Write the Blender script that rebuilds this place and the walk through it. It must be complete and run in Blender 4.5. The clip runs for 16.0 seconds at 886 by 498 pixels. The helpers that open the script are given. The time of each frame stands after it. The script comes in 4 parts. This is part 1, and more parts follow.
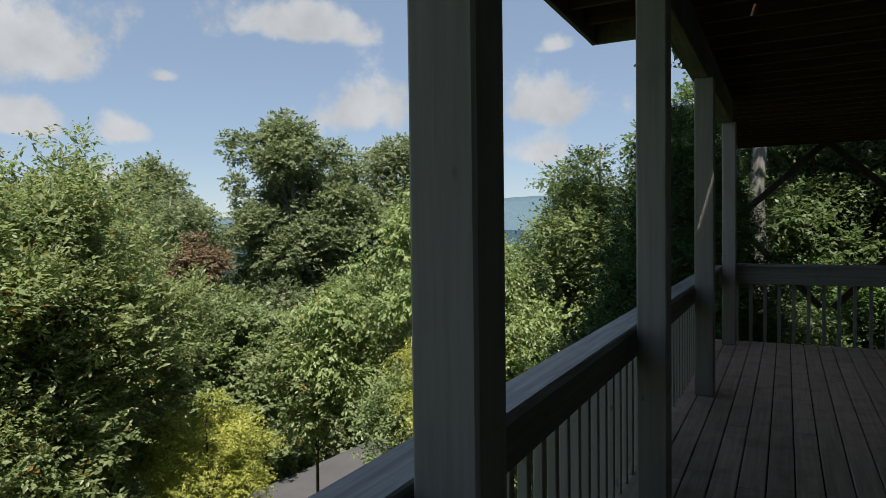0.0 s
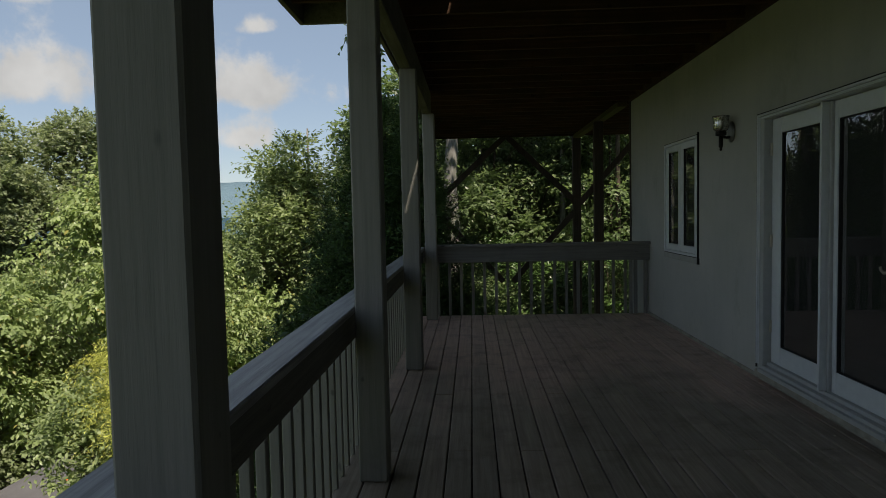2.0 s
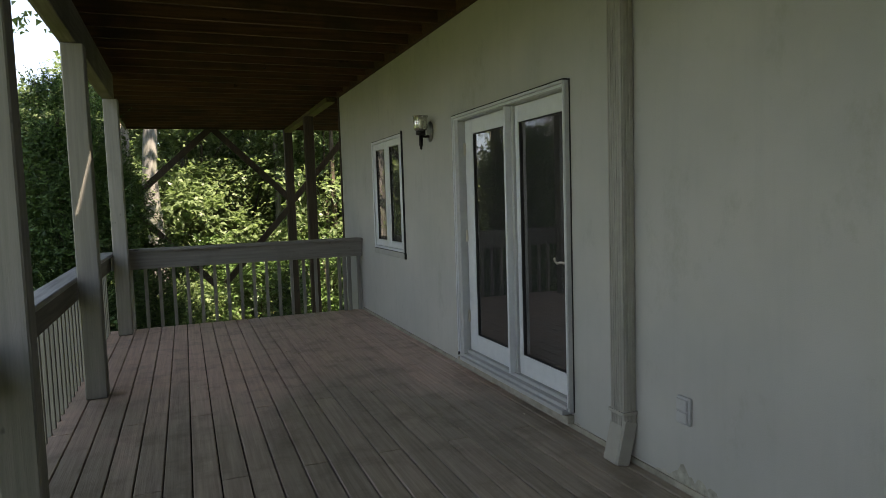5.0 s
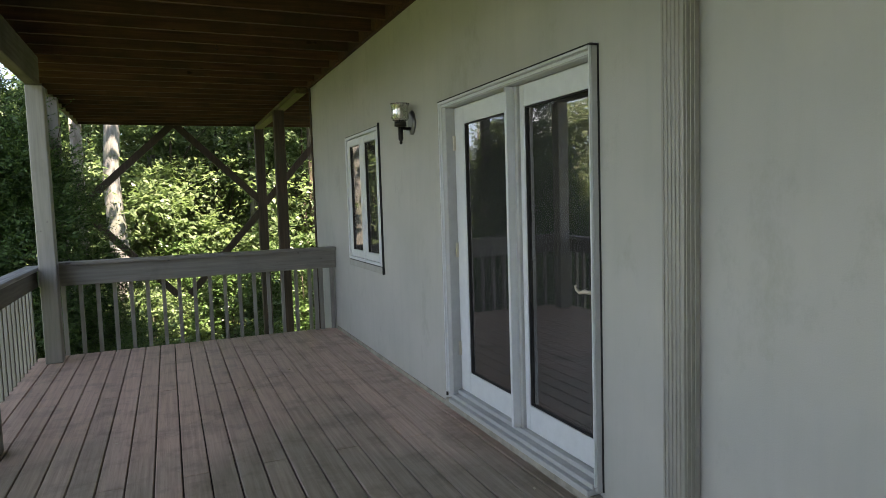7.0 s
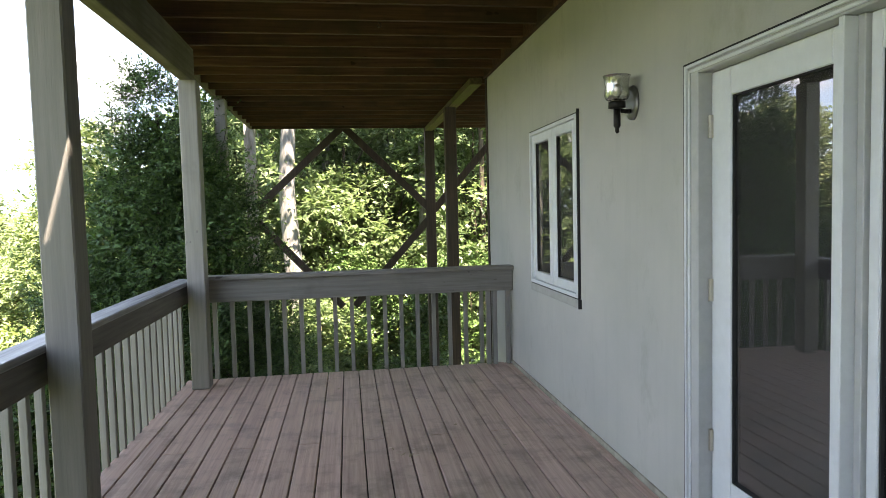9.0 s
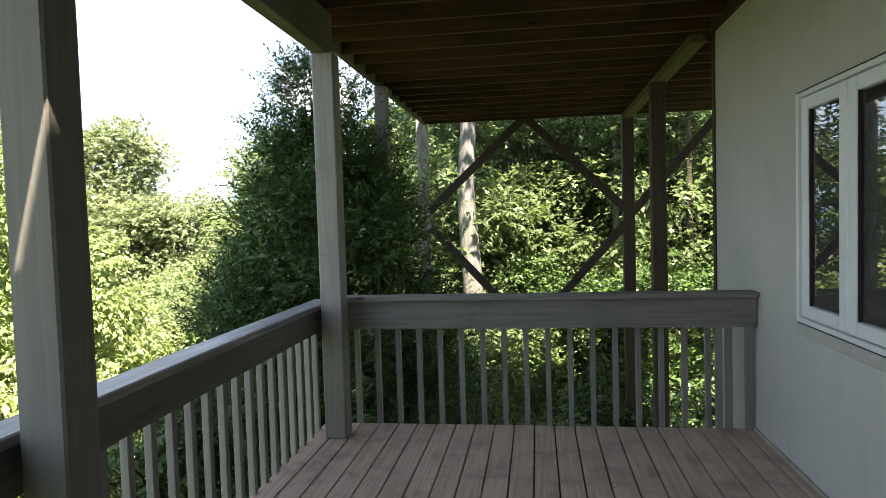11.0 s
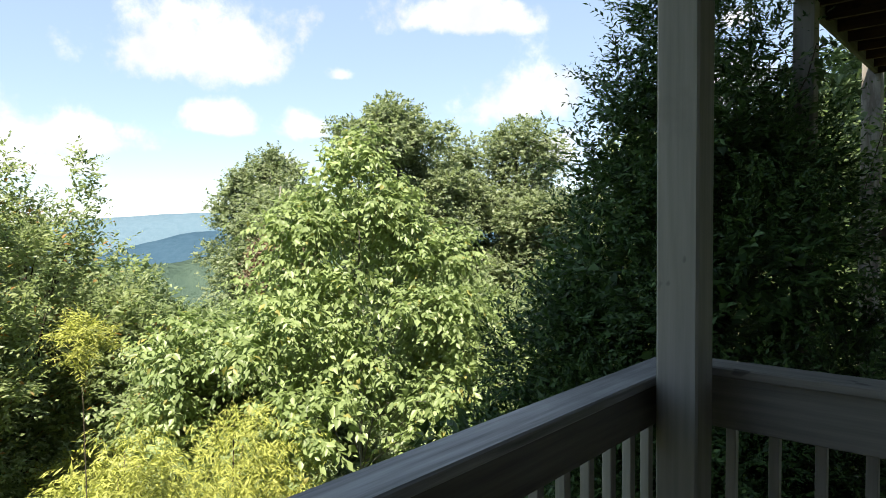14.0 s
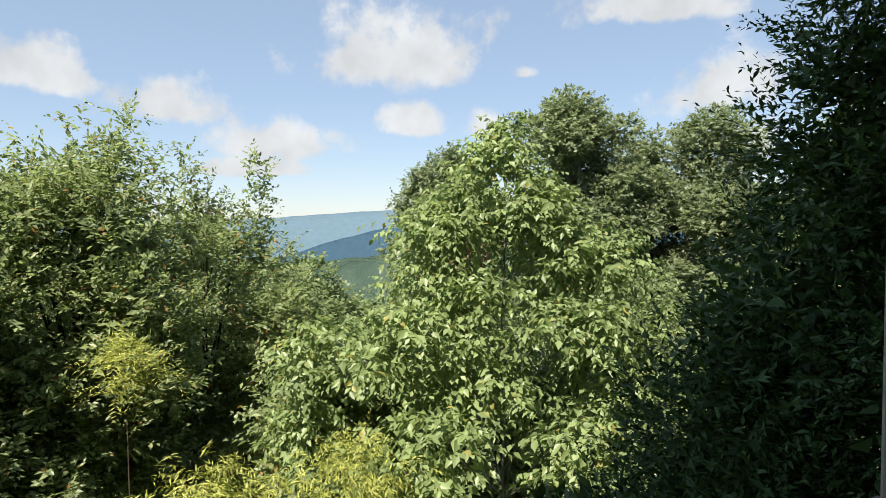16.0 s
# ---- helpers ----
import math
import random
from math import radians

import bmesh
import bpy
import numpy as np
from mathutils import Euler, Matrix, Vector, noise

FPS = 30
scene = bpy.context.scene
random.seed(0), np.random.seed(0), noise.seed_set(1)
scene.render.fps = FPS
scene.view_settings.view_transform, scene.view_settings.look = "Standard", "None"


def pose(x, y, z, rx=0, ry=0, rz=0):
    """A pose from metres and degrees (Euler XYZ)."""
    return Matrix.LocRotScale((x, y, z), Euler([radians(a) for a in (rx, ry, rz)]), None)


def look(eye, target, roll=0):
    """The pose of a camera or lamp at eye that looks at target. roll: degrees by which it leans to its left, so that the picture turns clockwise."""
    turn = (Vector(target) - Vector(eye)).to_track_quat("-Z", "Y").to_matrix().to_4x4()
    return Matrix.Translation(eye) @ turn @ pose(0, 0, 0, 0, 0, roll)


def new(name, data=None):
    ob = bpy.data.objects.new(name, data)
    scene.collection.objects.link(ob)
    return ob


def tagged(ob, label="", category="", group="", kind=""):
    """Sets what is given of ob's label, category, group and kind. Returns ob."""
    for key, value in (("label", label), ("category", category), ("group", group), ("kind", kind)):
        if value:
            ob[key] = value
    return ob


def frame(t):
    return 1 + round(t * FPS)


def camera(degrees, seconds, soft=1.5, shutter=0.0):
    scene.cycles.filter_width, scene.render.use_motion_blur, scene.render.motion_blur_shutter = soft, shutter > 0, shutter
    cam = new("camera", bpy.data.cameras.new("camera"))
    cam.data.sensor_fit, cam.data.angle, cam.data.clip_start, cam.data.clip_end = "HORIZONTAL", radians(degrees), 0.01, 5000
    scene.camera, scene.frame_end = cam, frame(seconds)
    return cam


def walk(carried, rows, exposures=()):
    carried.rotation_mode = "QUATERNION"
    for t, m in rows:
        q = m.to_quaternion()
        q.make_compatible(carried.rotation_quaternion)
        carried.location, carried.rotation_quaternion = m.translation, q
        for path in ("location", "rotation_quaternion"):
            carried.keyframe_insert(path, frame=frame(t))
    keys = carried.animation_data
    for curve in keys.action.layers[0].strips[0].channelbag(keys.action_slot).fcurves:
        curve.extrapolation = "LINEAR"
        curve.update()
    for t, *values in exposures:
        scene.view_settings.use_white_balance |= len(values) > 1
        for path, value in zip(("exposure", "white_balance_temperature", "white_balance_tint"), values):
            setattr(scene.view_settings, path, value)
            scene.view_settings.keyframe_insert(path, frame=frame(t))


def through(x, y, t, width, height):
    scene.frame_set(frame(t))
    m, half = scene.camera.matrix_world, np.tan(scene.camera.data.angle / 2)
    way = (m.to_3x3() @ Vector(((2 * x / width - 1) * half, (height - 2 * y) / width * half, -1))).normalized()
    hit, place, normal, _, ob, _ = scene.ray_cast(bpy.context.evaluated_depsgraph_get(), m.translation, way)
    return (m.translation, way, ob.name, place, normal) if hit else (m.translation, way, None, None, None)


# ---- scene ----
cam = camera(68.1, 16.0, soft=0.6)
PATH = [
    (0, (0.126, -0.005, 1.437), (-0.8, 1.766, 1.377), -0.7),
    (0.5, (0.106, 0.026, 1.436), (-0.631, 1.885, 1.376), -0.8),
    (1, (0.096, 0.046, 1.418), (-0.45, 1.969, 1.343), -0.9),
    (1.5, (0.085, 0.066, 1.415), (-0.234, 2.038, 1.315), -1.1),
    (2, (0.061, 0.09, 1.419), (-0.029, 2.085, 1.304), -1.2),
    (2.5, (0.048, 0.1, 1.426), (0.159, 2.092, 1.296), -1.2),
    (3, (0.04, 0.101, 1.432), (0.309, 2.078, 1.291), -1.4),
    (3.5, (0.042, 0.096, 1.443), (0.457, 2.047, 1.296), -1.5),
    (4, (0.05, 0.108, 1.446), (0.585, 2.029, 1.3), -1.5),
    (4.5, (0.109, 0.183, 1.443), (0.756, 2.07, 1.295), -1.7),
    (5, (0.218, 0.33, 1.444), (0.946, 2.186, 1.292), -1.8),
    (5.2, (0.266, 0.39, 1.458), (1.018, 2.237, 1.303), -2.0),
    (7.3, (0.655, 1.491, 1.482), (1.424, 3.331, 1.332), -1.8),
    (7.5, (0.681, 1.617, 1.489), (1.416, 3.472, 1.34), -1.8),
    (8, (0.732, 1.97, 1.492), (1.314, 3.878, 1.349), -1.7),
    (8.5, (0.765, 2.313, 1.502), (1.2, 4.26, 1.364), -1.5),
    (9, (0.831, 2.681, 1.513), (1.117, 4.657, 1.395), -1.4),
    (9.2, (0.843, 2.811, 1.524), (1.068, 4.795, 1.412), -1.6),
    (11.3, (0.942, 4.417, 1.522), (0.565, 6.379, 1.432), -1.3),
    (11.5, (0.909, 4.543, 1.512), (0.464, 6.491, 1.429), -1.0),
    (12, (0.849, 4.907, 1.509), (0.213, 6.801, 1.427), -1.1),
    (12.5, (0.787, 5.263, 1.519), (-0.05, 7.078, 1.434), -1.0),
    (13, (0.686, 5.604, 1.504), (-0.344, 7.316, 1.421), -0.8),
    (13.5, (0.549, 5.954, 1.516), (-0.644, 7.557, 1.431), -0.6),
    (14, (0.445, 6.295, 1.526), (-0.885, 7.786, 1.439), -0.6),
    (14.5, (0.329, 6.579, 1.532), (-1.111, 7.964, 1.445), -0.5),
    (15, (0.194, 6.851, 1.551), (-1.337, 8.135, 1.464), -0.5),
    (15.5, (0.098, 7.096, 1.567), (-1.514, 8.276, 1.479), -0.4),
    (16, (0.001, 7.3, 1.583), (-1.686, 8.371, 1.493), -0.4),
]
EXPOSURES = [
    (0.0, 0.75, 6720, 13), (1.5, 0.7, 7020, 14), (2.5, 0.95, 7550, 15), (3.5, 1.55, 8050, 18), (4.5, 2.2, 8120, 19), (5.2, 2.55, 7920, 20),
    (7.3, 3.22, 7620, 22), (9.2, 3.62, 7520, 23), (11.3, 2.85, 7420, 18), (12.5, 2.62, 7320, 15), (13.2, 2.25, 7020, 14), (14.0, 1.7, 6920, 13),
    (14.5, 1.45, 6920, 13), (16.0, 1.2, 6820, 13),
]
walk(cam, [(t, look(eye, target, roll)) for t, eye, target, roll in PATH], EXPOSURES)

# ---- world and sun ----
SUN = Vector((0.25, -0.46, 0.90)).normalized()
SUN_ELEVATION = math.asin(SUN.z)
SUN_ROTATION = math.atan2(SUN.x, SUN.y)


def sky_world():
    world = bpy.data.worlds.new("sky")
    scene.world = world
    world.use_nodes = True
    nt = world.node_tree
    nt.nodes.clear()
    out = nt.nodes.new("ShaderNodeOutputWorld")
    bg = nt.nodes.new("ShaderNodeBackground")
    sky = nt.nodes.new("ShaderNodeTexSky")
    sky.sky_type = "NISHITA"
    sky.sun_disc = False
    sky.sun_elevation, sky.sun_rotation = SUN_ELEVATION, SUN_ROTATION
    sky.air_density, sky.dust_density, sky.ozone_density = 1.0, 0.35, 1.6
    sky.altitude = 1200
    bg.inputs["Strength"].default_value = 0.073
    veil = nt.nodes.new("ShaderNodeMixRGB")
    veil.inputs[0].default_value = 0.52
    veil.inputs[2].default_value = (2.75, 3.75, 4.95, 1)
    nt.links.new(sky.outputs[0], veil.inputs[1])
    nt.links.new(clouds(nt, veil.outputs[0]), bg.inputs["Color"])
    nt.links.new(bg.outputs[0], out.inputs[0])


def clouds(nt, sky_color):
    """Fair-weather cumulus: soft heaps by azimuth (degrees left of +y), height and half sizes, broken up by noise."""
    heaps = [
        (63.0, 15.3, 9.8, 4.9), (88.7, 11.4, 4.4, 2.4), (80.2, 9.7, 4.6, 2.7), (71.2, 7.2, 6.4, 2.8), (59.9, 8.5, 3.4, 1.7), (53.4, 8.3, 3.0, 1.9),
        (35.4, 11.2, 6.4, 3.6), (40.5, 17.4, 8.0, 2.4), (17.2, 11.3, 6.0, 3.6), (17.6, 15.5, 2.0, 1.2), (19.2, 7.1, 3.8, 2.3), (50.5, 12.5, 1.8, 1.0),
        (32.5, 6.2, 3.0, 1.9), (55.2, 4.8, 2.6, 1.5), (73.5, 4.6, 7.0, 1.2),
        (102.0, 11.0, 8.0, 3.0), (-5.0, 14.0, 9.0, 3.5), (120.0, 18.0, 9.0, 4.0), (-40.0, 20.0, 10.0, 4.0), (150.0, 12.0, 8.0, 3.0),
    ]

    def m(op, x, y=0.0):
        n = nt.nodes.new("ShaderNodeMath")
        n.operation = op
        for v, socket in ((x, n.inputs[0]), (y, n.inputs[1])):
            if isinstance(v, (int, float)):
                socket.default_value = v
            else:
                nt.links.new(v, socket)
        return n.outputs[0]

    def puff(scale, detail, rough):
        n = nt.nodes.new("ShaderNodeTexNoise")
        n.inputs["Scale"].default_value, n.inputs["Detail"].default_value, n.inputs["Roughness"].default_value = scale, detail, rough
        nt.links.new(way, n.inputs["Vector"])
        return n.outputs["Fac"]

    way = nt.nodes.new("ShaderNodeTexCoord").outputs["Generated"]
    sep = nt.nodes.new("ShaderNodeSeparateXYZ")
    nt.links.new(way, sep.inputs[0])
    azimuth = m("MULTIPLY", m("ARCTAN2", m("MULTIPLY", sep.outputs[0], -1.0), sep.outputs[1]), 57.2958)
    height = m("MULTIPLY", m("ARCSINE", sep.outputs[2]), 57.2958)
    best = None
    for a, e, w, h in heaps:
        du = m("DIVIDE", m("SUBTRACT", azimuth, a), w)
        dv = m("DIVIDE", m("SUBTRACT", height, e - 0.35 * h), h)
        dv = m("MAXIMUM", m("MULTIPLY", dv, 0.85), m("MULTIPLY", dv, -2.0))
        d = m("SUBTRACT", 1.0, m("SQRT", m("ADD", m("MULTIPLY", du, du), m("MULTIPLY", dv, dv))))
        best = d if best is None else m("MAXIMUM", best, d)
    lumps = puff(9.0, 9, 0.58)
    fine = puff(34.0, 6, 0.6)
    body = m("ADD", best, m("ADD", m("MULTIPLY", m("SUBTRACT", lumps, 0.5), 2.6), m("MULTIPLY", m("SUBTRACT", fine, 0.5), 0.8)))
    cover = nt.nodes.new("ShaderNodeMapRange")
    cover.interpolation_type = "SMOOTHSTEP"
    cover.inputs[1].default_value, cover.inputs[2].default_value = 0.02, 0.62
    nt.links.new(body, cover.inputs[0])
    shade = nt.nodes.new("ShaderNodeMapRange")
    shade.inputs[1].default_value, shade.inputs[2].default_value, shade.inputs[3].default_value, shade.inputs[4].default_value = 0.3, 0.7, 0.82, 1.05
    nt.links.new(puff(16.0, 5, 0.5), shade.inputs[0])
    white = nt.nodes.new("ShaderNodeVectorMath")
    white.operation = "SCALE"
    white.inputs[0].default_value = (CLOUD * 0.93, CLOUD, CLOUD * 1.05)
    nt.links.new(shade.outputs[0], white.inputs["Scale"])
    blend = nt.nodes.new("ShaderNodeMix")
    blend.data_type = "RGBA"
    nt.links.new(m("MULTIPLY", cover.outputs[0], 0.95), blend.inputs[0])
    nt.links.new(sky_color, blend.inputs[6])
    nt.links.new(white.outputs[0], blend.inputs[7])
    return blend.outputs[2]


CLOUD = 5.2
sky_world()
sun = new("sun", bpy.data.lights.new("sun", "SUN"))
sun.data.energy, sun.data.angle, sun.data.color = 5.0, radians(0.55), (1.0, 0.95, 0.86)
sun.matrix_world = look(SUN * 50, (0, 0, 0))


# ---- materials ----
def nodes(name, rough=0.6, spec=0.3):
    m = bpy.data.materials.new(name)
    m.use_nodes = True
    nt = m.node_tree
    b = nt.nodes["Principled BSDF"]
    b.inputs["Roughness"].default_value = rough
    b.inputs["Specular IOR Level"].default_value = spec
    return m, nt, b


def position(nt, scale=(1, 1, 1)):
    g = nt.nodes.new("ShaderNodeNewGeometry")
    mp = nt.nodes.new("ShaderNodeMapping")
    mp.inputs["Scale"].default_value = scale
    nt.links.new(g.outputs["Position"], mp.inputs[0])
    return mp.outputs[0]


def noise_node(nt, vec, scale, detail=4, rough=0.55):
    n = nt.nodes.new("ShaderNodeTexNoise")
    n.inputs["Scale"].default_value = scale
    n.inputs["Detail"].default_value = detail
    n.inputs["Roughness"].default_value = rough
    nt.links.new(vec, n.inputs["Vector"])
    return n.outputs["Fac"]


def ramp(nt, fac, stops):
    r = nt.nodes.new("ShaderNodeValToRGB")
    while len(r.color_ramp.elements) < len(stops):
        r.color_ramp.elements.new(0.5)
    for e, (p, c) in zip(r.color_ramp.elements, stops):
        e.position = p
        e.color = (*c, 1) if len(c) == 3 else c
    nt.links.new(fac, r.inputs[0])
    return r.outputs[0]


def mix(nt, fac, a, b, kind="MIX"):
    n = nt.nodes.new("ShaderNodeMix")
    n.data_type, n.blend_type = "RGBA", kind
    for value, socket in ((fac, n.inputs[0]), (a, n.inputs[6]), (b, n.inputs[7])):
        if isinstance(value, (int, float)):
            socket.default_value = value
        elif isinstance(value, tuple):
            socket.default_value = (*value, 1)
        else:
            nt.links.new(value, socket)
    return n.outputs[2]


def math_node(nt, op, a, b=0.0):
    n = nt.nodes.new("ShaderNodeMath")
    n.operation = op
    for value, socket in ((a, n.inputs[0]), (b, n.inputs[1])):
        if isinstance(value, (int, float)):
            socket.default_value = value
        else:
            nt.links.new(value, socket)
    return n.outputs[0]


def bump(nt, b, height, strength=0.3, distance=0.004):
    n = nt.nodes.new("ShaderNodeBump")
    n.inputs["Strength"].default_value, n.inputs["Distance"].default_value = strength, distance
    nt.links.new(height, n.inputs["Height"])
    nt.links.new(n.outputs[0], b.inputs["Normal"])


def wood(name, dark, light, stain, axis=1, rough=0.75, vary=0.25, stain_at=(0.45, 0.7)):
    """Weathered wood with grain along one axis, blotches of a second colour and a shade of its own for each piece."""
    m, nt, b = nodes(name, rough, 0.25)
    scale = [38.0, 38.0, 38.0]
    scale[axis] = 1.6
    grain = noise_node(nt, position(nt, scale), 1.0, 6, 0.6)
    col = ramp(nt, grain, [(0.3, dark), (0.7, light)])
    blot = noise_node(nt, position(nt, (1, 1, 1)), 1.9, 6, 0.62)
    col = mix(nt, ramp(nt, blot, [(stain_at[0], (0, 0, 0)), (stain_at[1], (1, 1, 1))]), col, stain)
    knot_scale = [16.0, 16.0, 16.0]
    knot_scale[axis] = 9.0
    knots = noise_node(nt, position(nt, knot_scale), 1.0, 2, 0.4)
    col = mix(nt, ramp(nt, knots, [(0.73, (0, 0, 0)), (0.78, (0.7, 0.7, 0.7))]), col, tuple(v * 0.4 for v in dark))
    info = nt.nodes.new("ShaderNodeObjectInfo")
    shade = ramp(nt, info.outputs["Random"], [(0.0, (1 - vary,) * 3), (1.0, (1 + vary * 0.4,) * 3)])
    col = mix(nt, 1.0, col, shade, "MULTIPLY")
    nt.links.new(col, b.inputs["Base Color"])
    fine = noise_node(nt, position(nt, [v * 3 for v in scale]), 1.0, 3, 0.6)
    bump(nt, b, math_node(nt, "ADD", grain, fine), 0.35, 0.003)
    return m


def deck_wood():
    """Red-brown deck stain, faded and scuffed, with a broad green-grey mossy stain on the part of the deck by the door."""
    m, nt, b = nodes("deck_boards", 0.42, 0.55)
    grain = noise_node(nt, position(nt, (42, 1.5, 42)), 1.0, 6, 0.6)
    red = ramp(nt, grain, [(0.3, (0.385, 0.25, 0.192)), (0.7, (0.62, 0.45, 0.355))])
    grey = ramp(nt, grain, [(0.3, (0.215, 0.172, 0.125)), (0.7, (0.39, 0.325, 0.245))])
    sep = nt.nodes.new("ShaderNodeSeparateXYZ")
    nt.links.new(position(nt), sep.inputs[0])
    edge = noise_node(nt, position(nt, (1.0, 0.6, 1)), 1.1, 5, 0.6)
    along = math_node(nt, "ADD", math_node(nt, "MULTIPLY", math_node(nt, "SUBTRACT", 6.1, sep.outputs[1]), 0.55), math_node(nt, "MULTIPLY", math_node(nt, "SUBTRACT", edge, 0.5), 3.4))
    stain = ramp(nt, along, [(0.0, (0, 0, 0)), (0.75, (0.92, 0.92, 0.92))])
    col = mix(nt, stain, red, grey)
    worn = noise_node(nt, position(nt, (5, 0.8, 5)), 2.2, 6, 0.7)
    col = mix(nt, ramp(nt, worn, [(0.60, (0, 0, 0)), (0.78, (0.5, 0.5, 0.5))]), col, (0.40, 0.34, 0.26))
    blots = noise_node(nt, position(nt), 3.3, 6, 0.68)
    col = mix(nt, ramp(nt, blots, [(0.50, (0, 0, 0)), (0.72, (0.7, 0.7, 0.7))]), col, (0.14, 0.115, 0.082))
    info = nt.nodes.new("ShaderNodeObjectInfo")
    col = mix(nt, 1.0, col, ramp(nt, info.outputs["Random"], [(0.0, (0.86, 0.87, 0.86)), (1.0, (1.08, 1.06, 1.05))]), "MULTIPLY")
    nt.links.new(col, b.inputs["Base Color"])
    fine = noise_node(nt, position(nt, (120, 5, 120)), 1.0, 3, 0.6)
    bump(nt, b, math_node(nt, "ADD", grain, fine), 0.4, 0.003)
    r = nt.nodes.new("ShaderNodeMapRange")
    r.inputs[3].default_value, r.inputs[4].default_value = 0.34, 0.62
    nt.links.new(blots, r.inputs[0])
    nt.links.new(r.outputs[0], b.inputs["Roughness"])
    return m


def stucco():
    m, nt, b = nodes("stucco", 0.9, 0.15)
    big = noise_node(nt, position(nt), 0.9, 5, 0.6)
    col = ramp(nt, big, [(0.3, (0.385, 0.39, 0.345)), (0.7, (0.47, 0.465, 0.415))])
    streak = noise_node(nt, position(nt, (3, 3, 0.25)), 3.0, 5, 0.6)
    col = mix(nt, ramp(nt, streak, [(0.5, (0, 0, 0)), (0.85, (0.35, 0.35, 0.35))]), col, (0.33, 0.34, 0.30))
    grime = noise_node(nt, position(nt, (1, 1, 0.6)), 2.6, 8, 0.72)
    col = mix(nt, ramp(nt, grime, [(0.56, (0, 0, 0)), (0.80, (0.6, 0.6, 0.6))]), col, (0.26, 0.26, 0.20))
    fine = noise_node(nt, position(nt), 160, 4, 0.7)
    nt.links.new(col, b.inputs["Base Color"])
    bump(nt, b, fine, 0.35, 0.003)
    return m


def plain(name, color, rough=0.5, spec=0.4, metal=0.0, vary=0.12, scale=14.0):
    m, nt, b = nodes(name, rough, spec)
    b.inputs["Metallic"].default_value = metal
    n = noise_node(nt, position(nt), scale, 5, 0.6)
    col = ramp(nt, n, [(0.3, tuple(c * (1 - vary) for c in color)), (0.7, tuple(min(1, c * (1 + vary)) for c in color))])
    nt.links.new(col, b.inputs["Base Color"])
    r = nt.nodes.new("ShaderNodeMapRange")
    r.inputs[3].default_value, r.inputs[4].default_value = rough * 0.8, min(1, rough * 1.2)
    nt.links.new(n, r.inputs[0])
    nt.links.new(r.outputs[0], b.inputs["Roughness"])
    return m


def glass(name, tint=(0.9, 0.93, 0.92), dust_glare=0.012):
    """A window pane: mostly clear, with a mirror's share by Fresnel and a pale film."""
    m = bpy.data.materials.new(name)
    m.use_nodes = True
    nt = m.node_tree
    nt.nodes.clear()
    out = nt.nodes.new("ShaderNodeOutputMaterial")
    clear = nt.nodes.new("ShaderNodeBsdfTransparent")
    clear.inputs[0].default_value = (*tint, 1)
    gloss = nt.nodes.new("ShaderNodeBsdfGlossy")
    gloss.inputs["Roughness"].default_value = 0.0
    fres = nt.nodes.new("ShaderNodeFresnel")
    fres.inputs[0].default_value = 2.8
    blend = nt.nodes.new("ShaderNodeMixShader")
    nt.links.new(fres.outputs[0], blend.inputs[0])
    nt.links.new(clear.outputs[0], blend.inputs[1])
    nt.links.new(gloss.outputs[0], blend.inputs[2])
    # Grey diffuse film: pale reflections painted into the glass, besides some dust.
    film = nt.nodes.new("ShaderNodeBsdfDiffuse")
    film.inputs[0].default_value = (0.45, 0.44, 0.40, 1)
    dusty_glare = nt.nodes.new("ShaderNodeMixShader")
    dusty_glare.inputs[0].default_value = dust_glare
    nt.links.new(blend.outputs[0], dusty_glare.inputs[1])
    nt.links.new(film.outputs[0], dusty_glare.inputs[2])
    nt.links.new(dusty_glare.outputs[0], out.inputs[0])
    return m


def leaf(name, dark, light, through=0.35, rough=0.45, spot=None):
    """Leaves: a shade of its own for each leaf, some light let through."""
    m = bpy.data.materials.new(name)
    m.use_nodes = True
    nt = m.node_tree
    b = nt.nodes["Principled BSDF"]
    out = nt.nodes["Material Output"]
    b.inputs["Roughness"].default_value = rough
    b.inputs["Specular IOR Level"].default_value = 0.35
    g = nt.nodes.new("ShaderNodeNewGeometry")
    stops = [(0.0, dark), (0.85, light)]
    if spot:
        stops += [(0.965, light), (0.98, spot)]
    col = ramp(nt, g.outputs["Random Per Island"], stops)
    big = noise_node(nt, position(nt), 0.8, 3, 0.5)
    col = mix(nt, 1.0, col, ramp(nt, big, [(0.3, (0.85, 0.87, 0.85)), (0.7, (1.15, 1.12, 1.05))]), "MULTIPLY")
    nt.links.new(col, b.inputs["Base Color"])
    tr = nt.nodes.new("ShaderNodeBsdfTranslucent")
    nt.links.new(mix(nt, 1.0, col, (1.05, 1.1, 0.82), "MULTIPLY"), tr.inputs[0])
    blend = nt.nodes.new("ShaderNodeMixShader")
    blend.inputs[0].default_value = through
    nt.links.new(b.outputs[0], blend.inputs[1])
    nt.links.new(tr.outputs[0], blend.inputs[2])
    nt.links.new(blend.outputs[0], out.inputs[0])
    return m


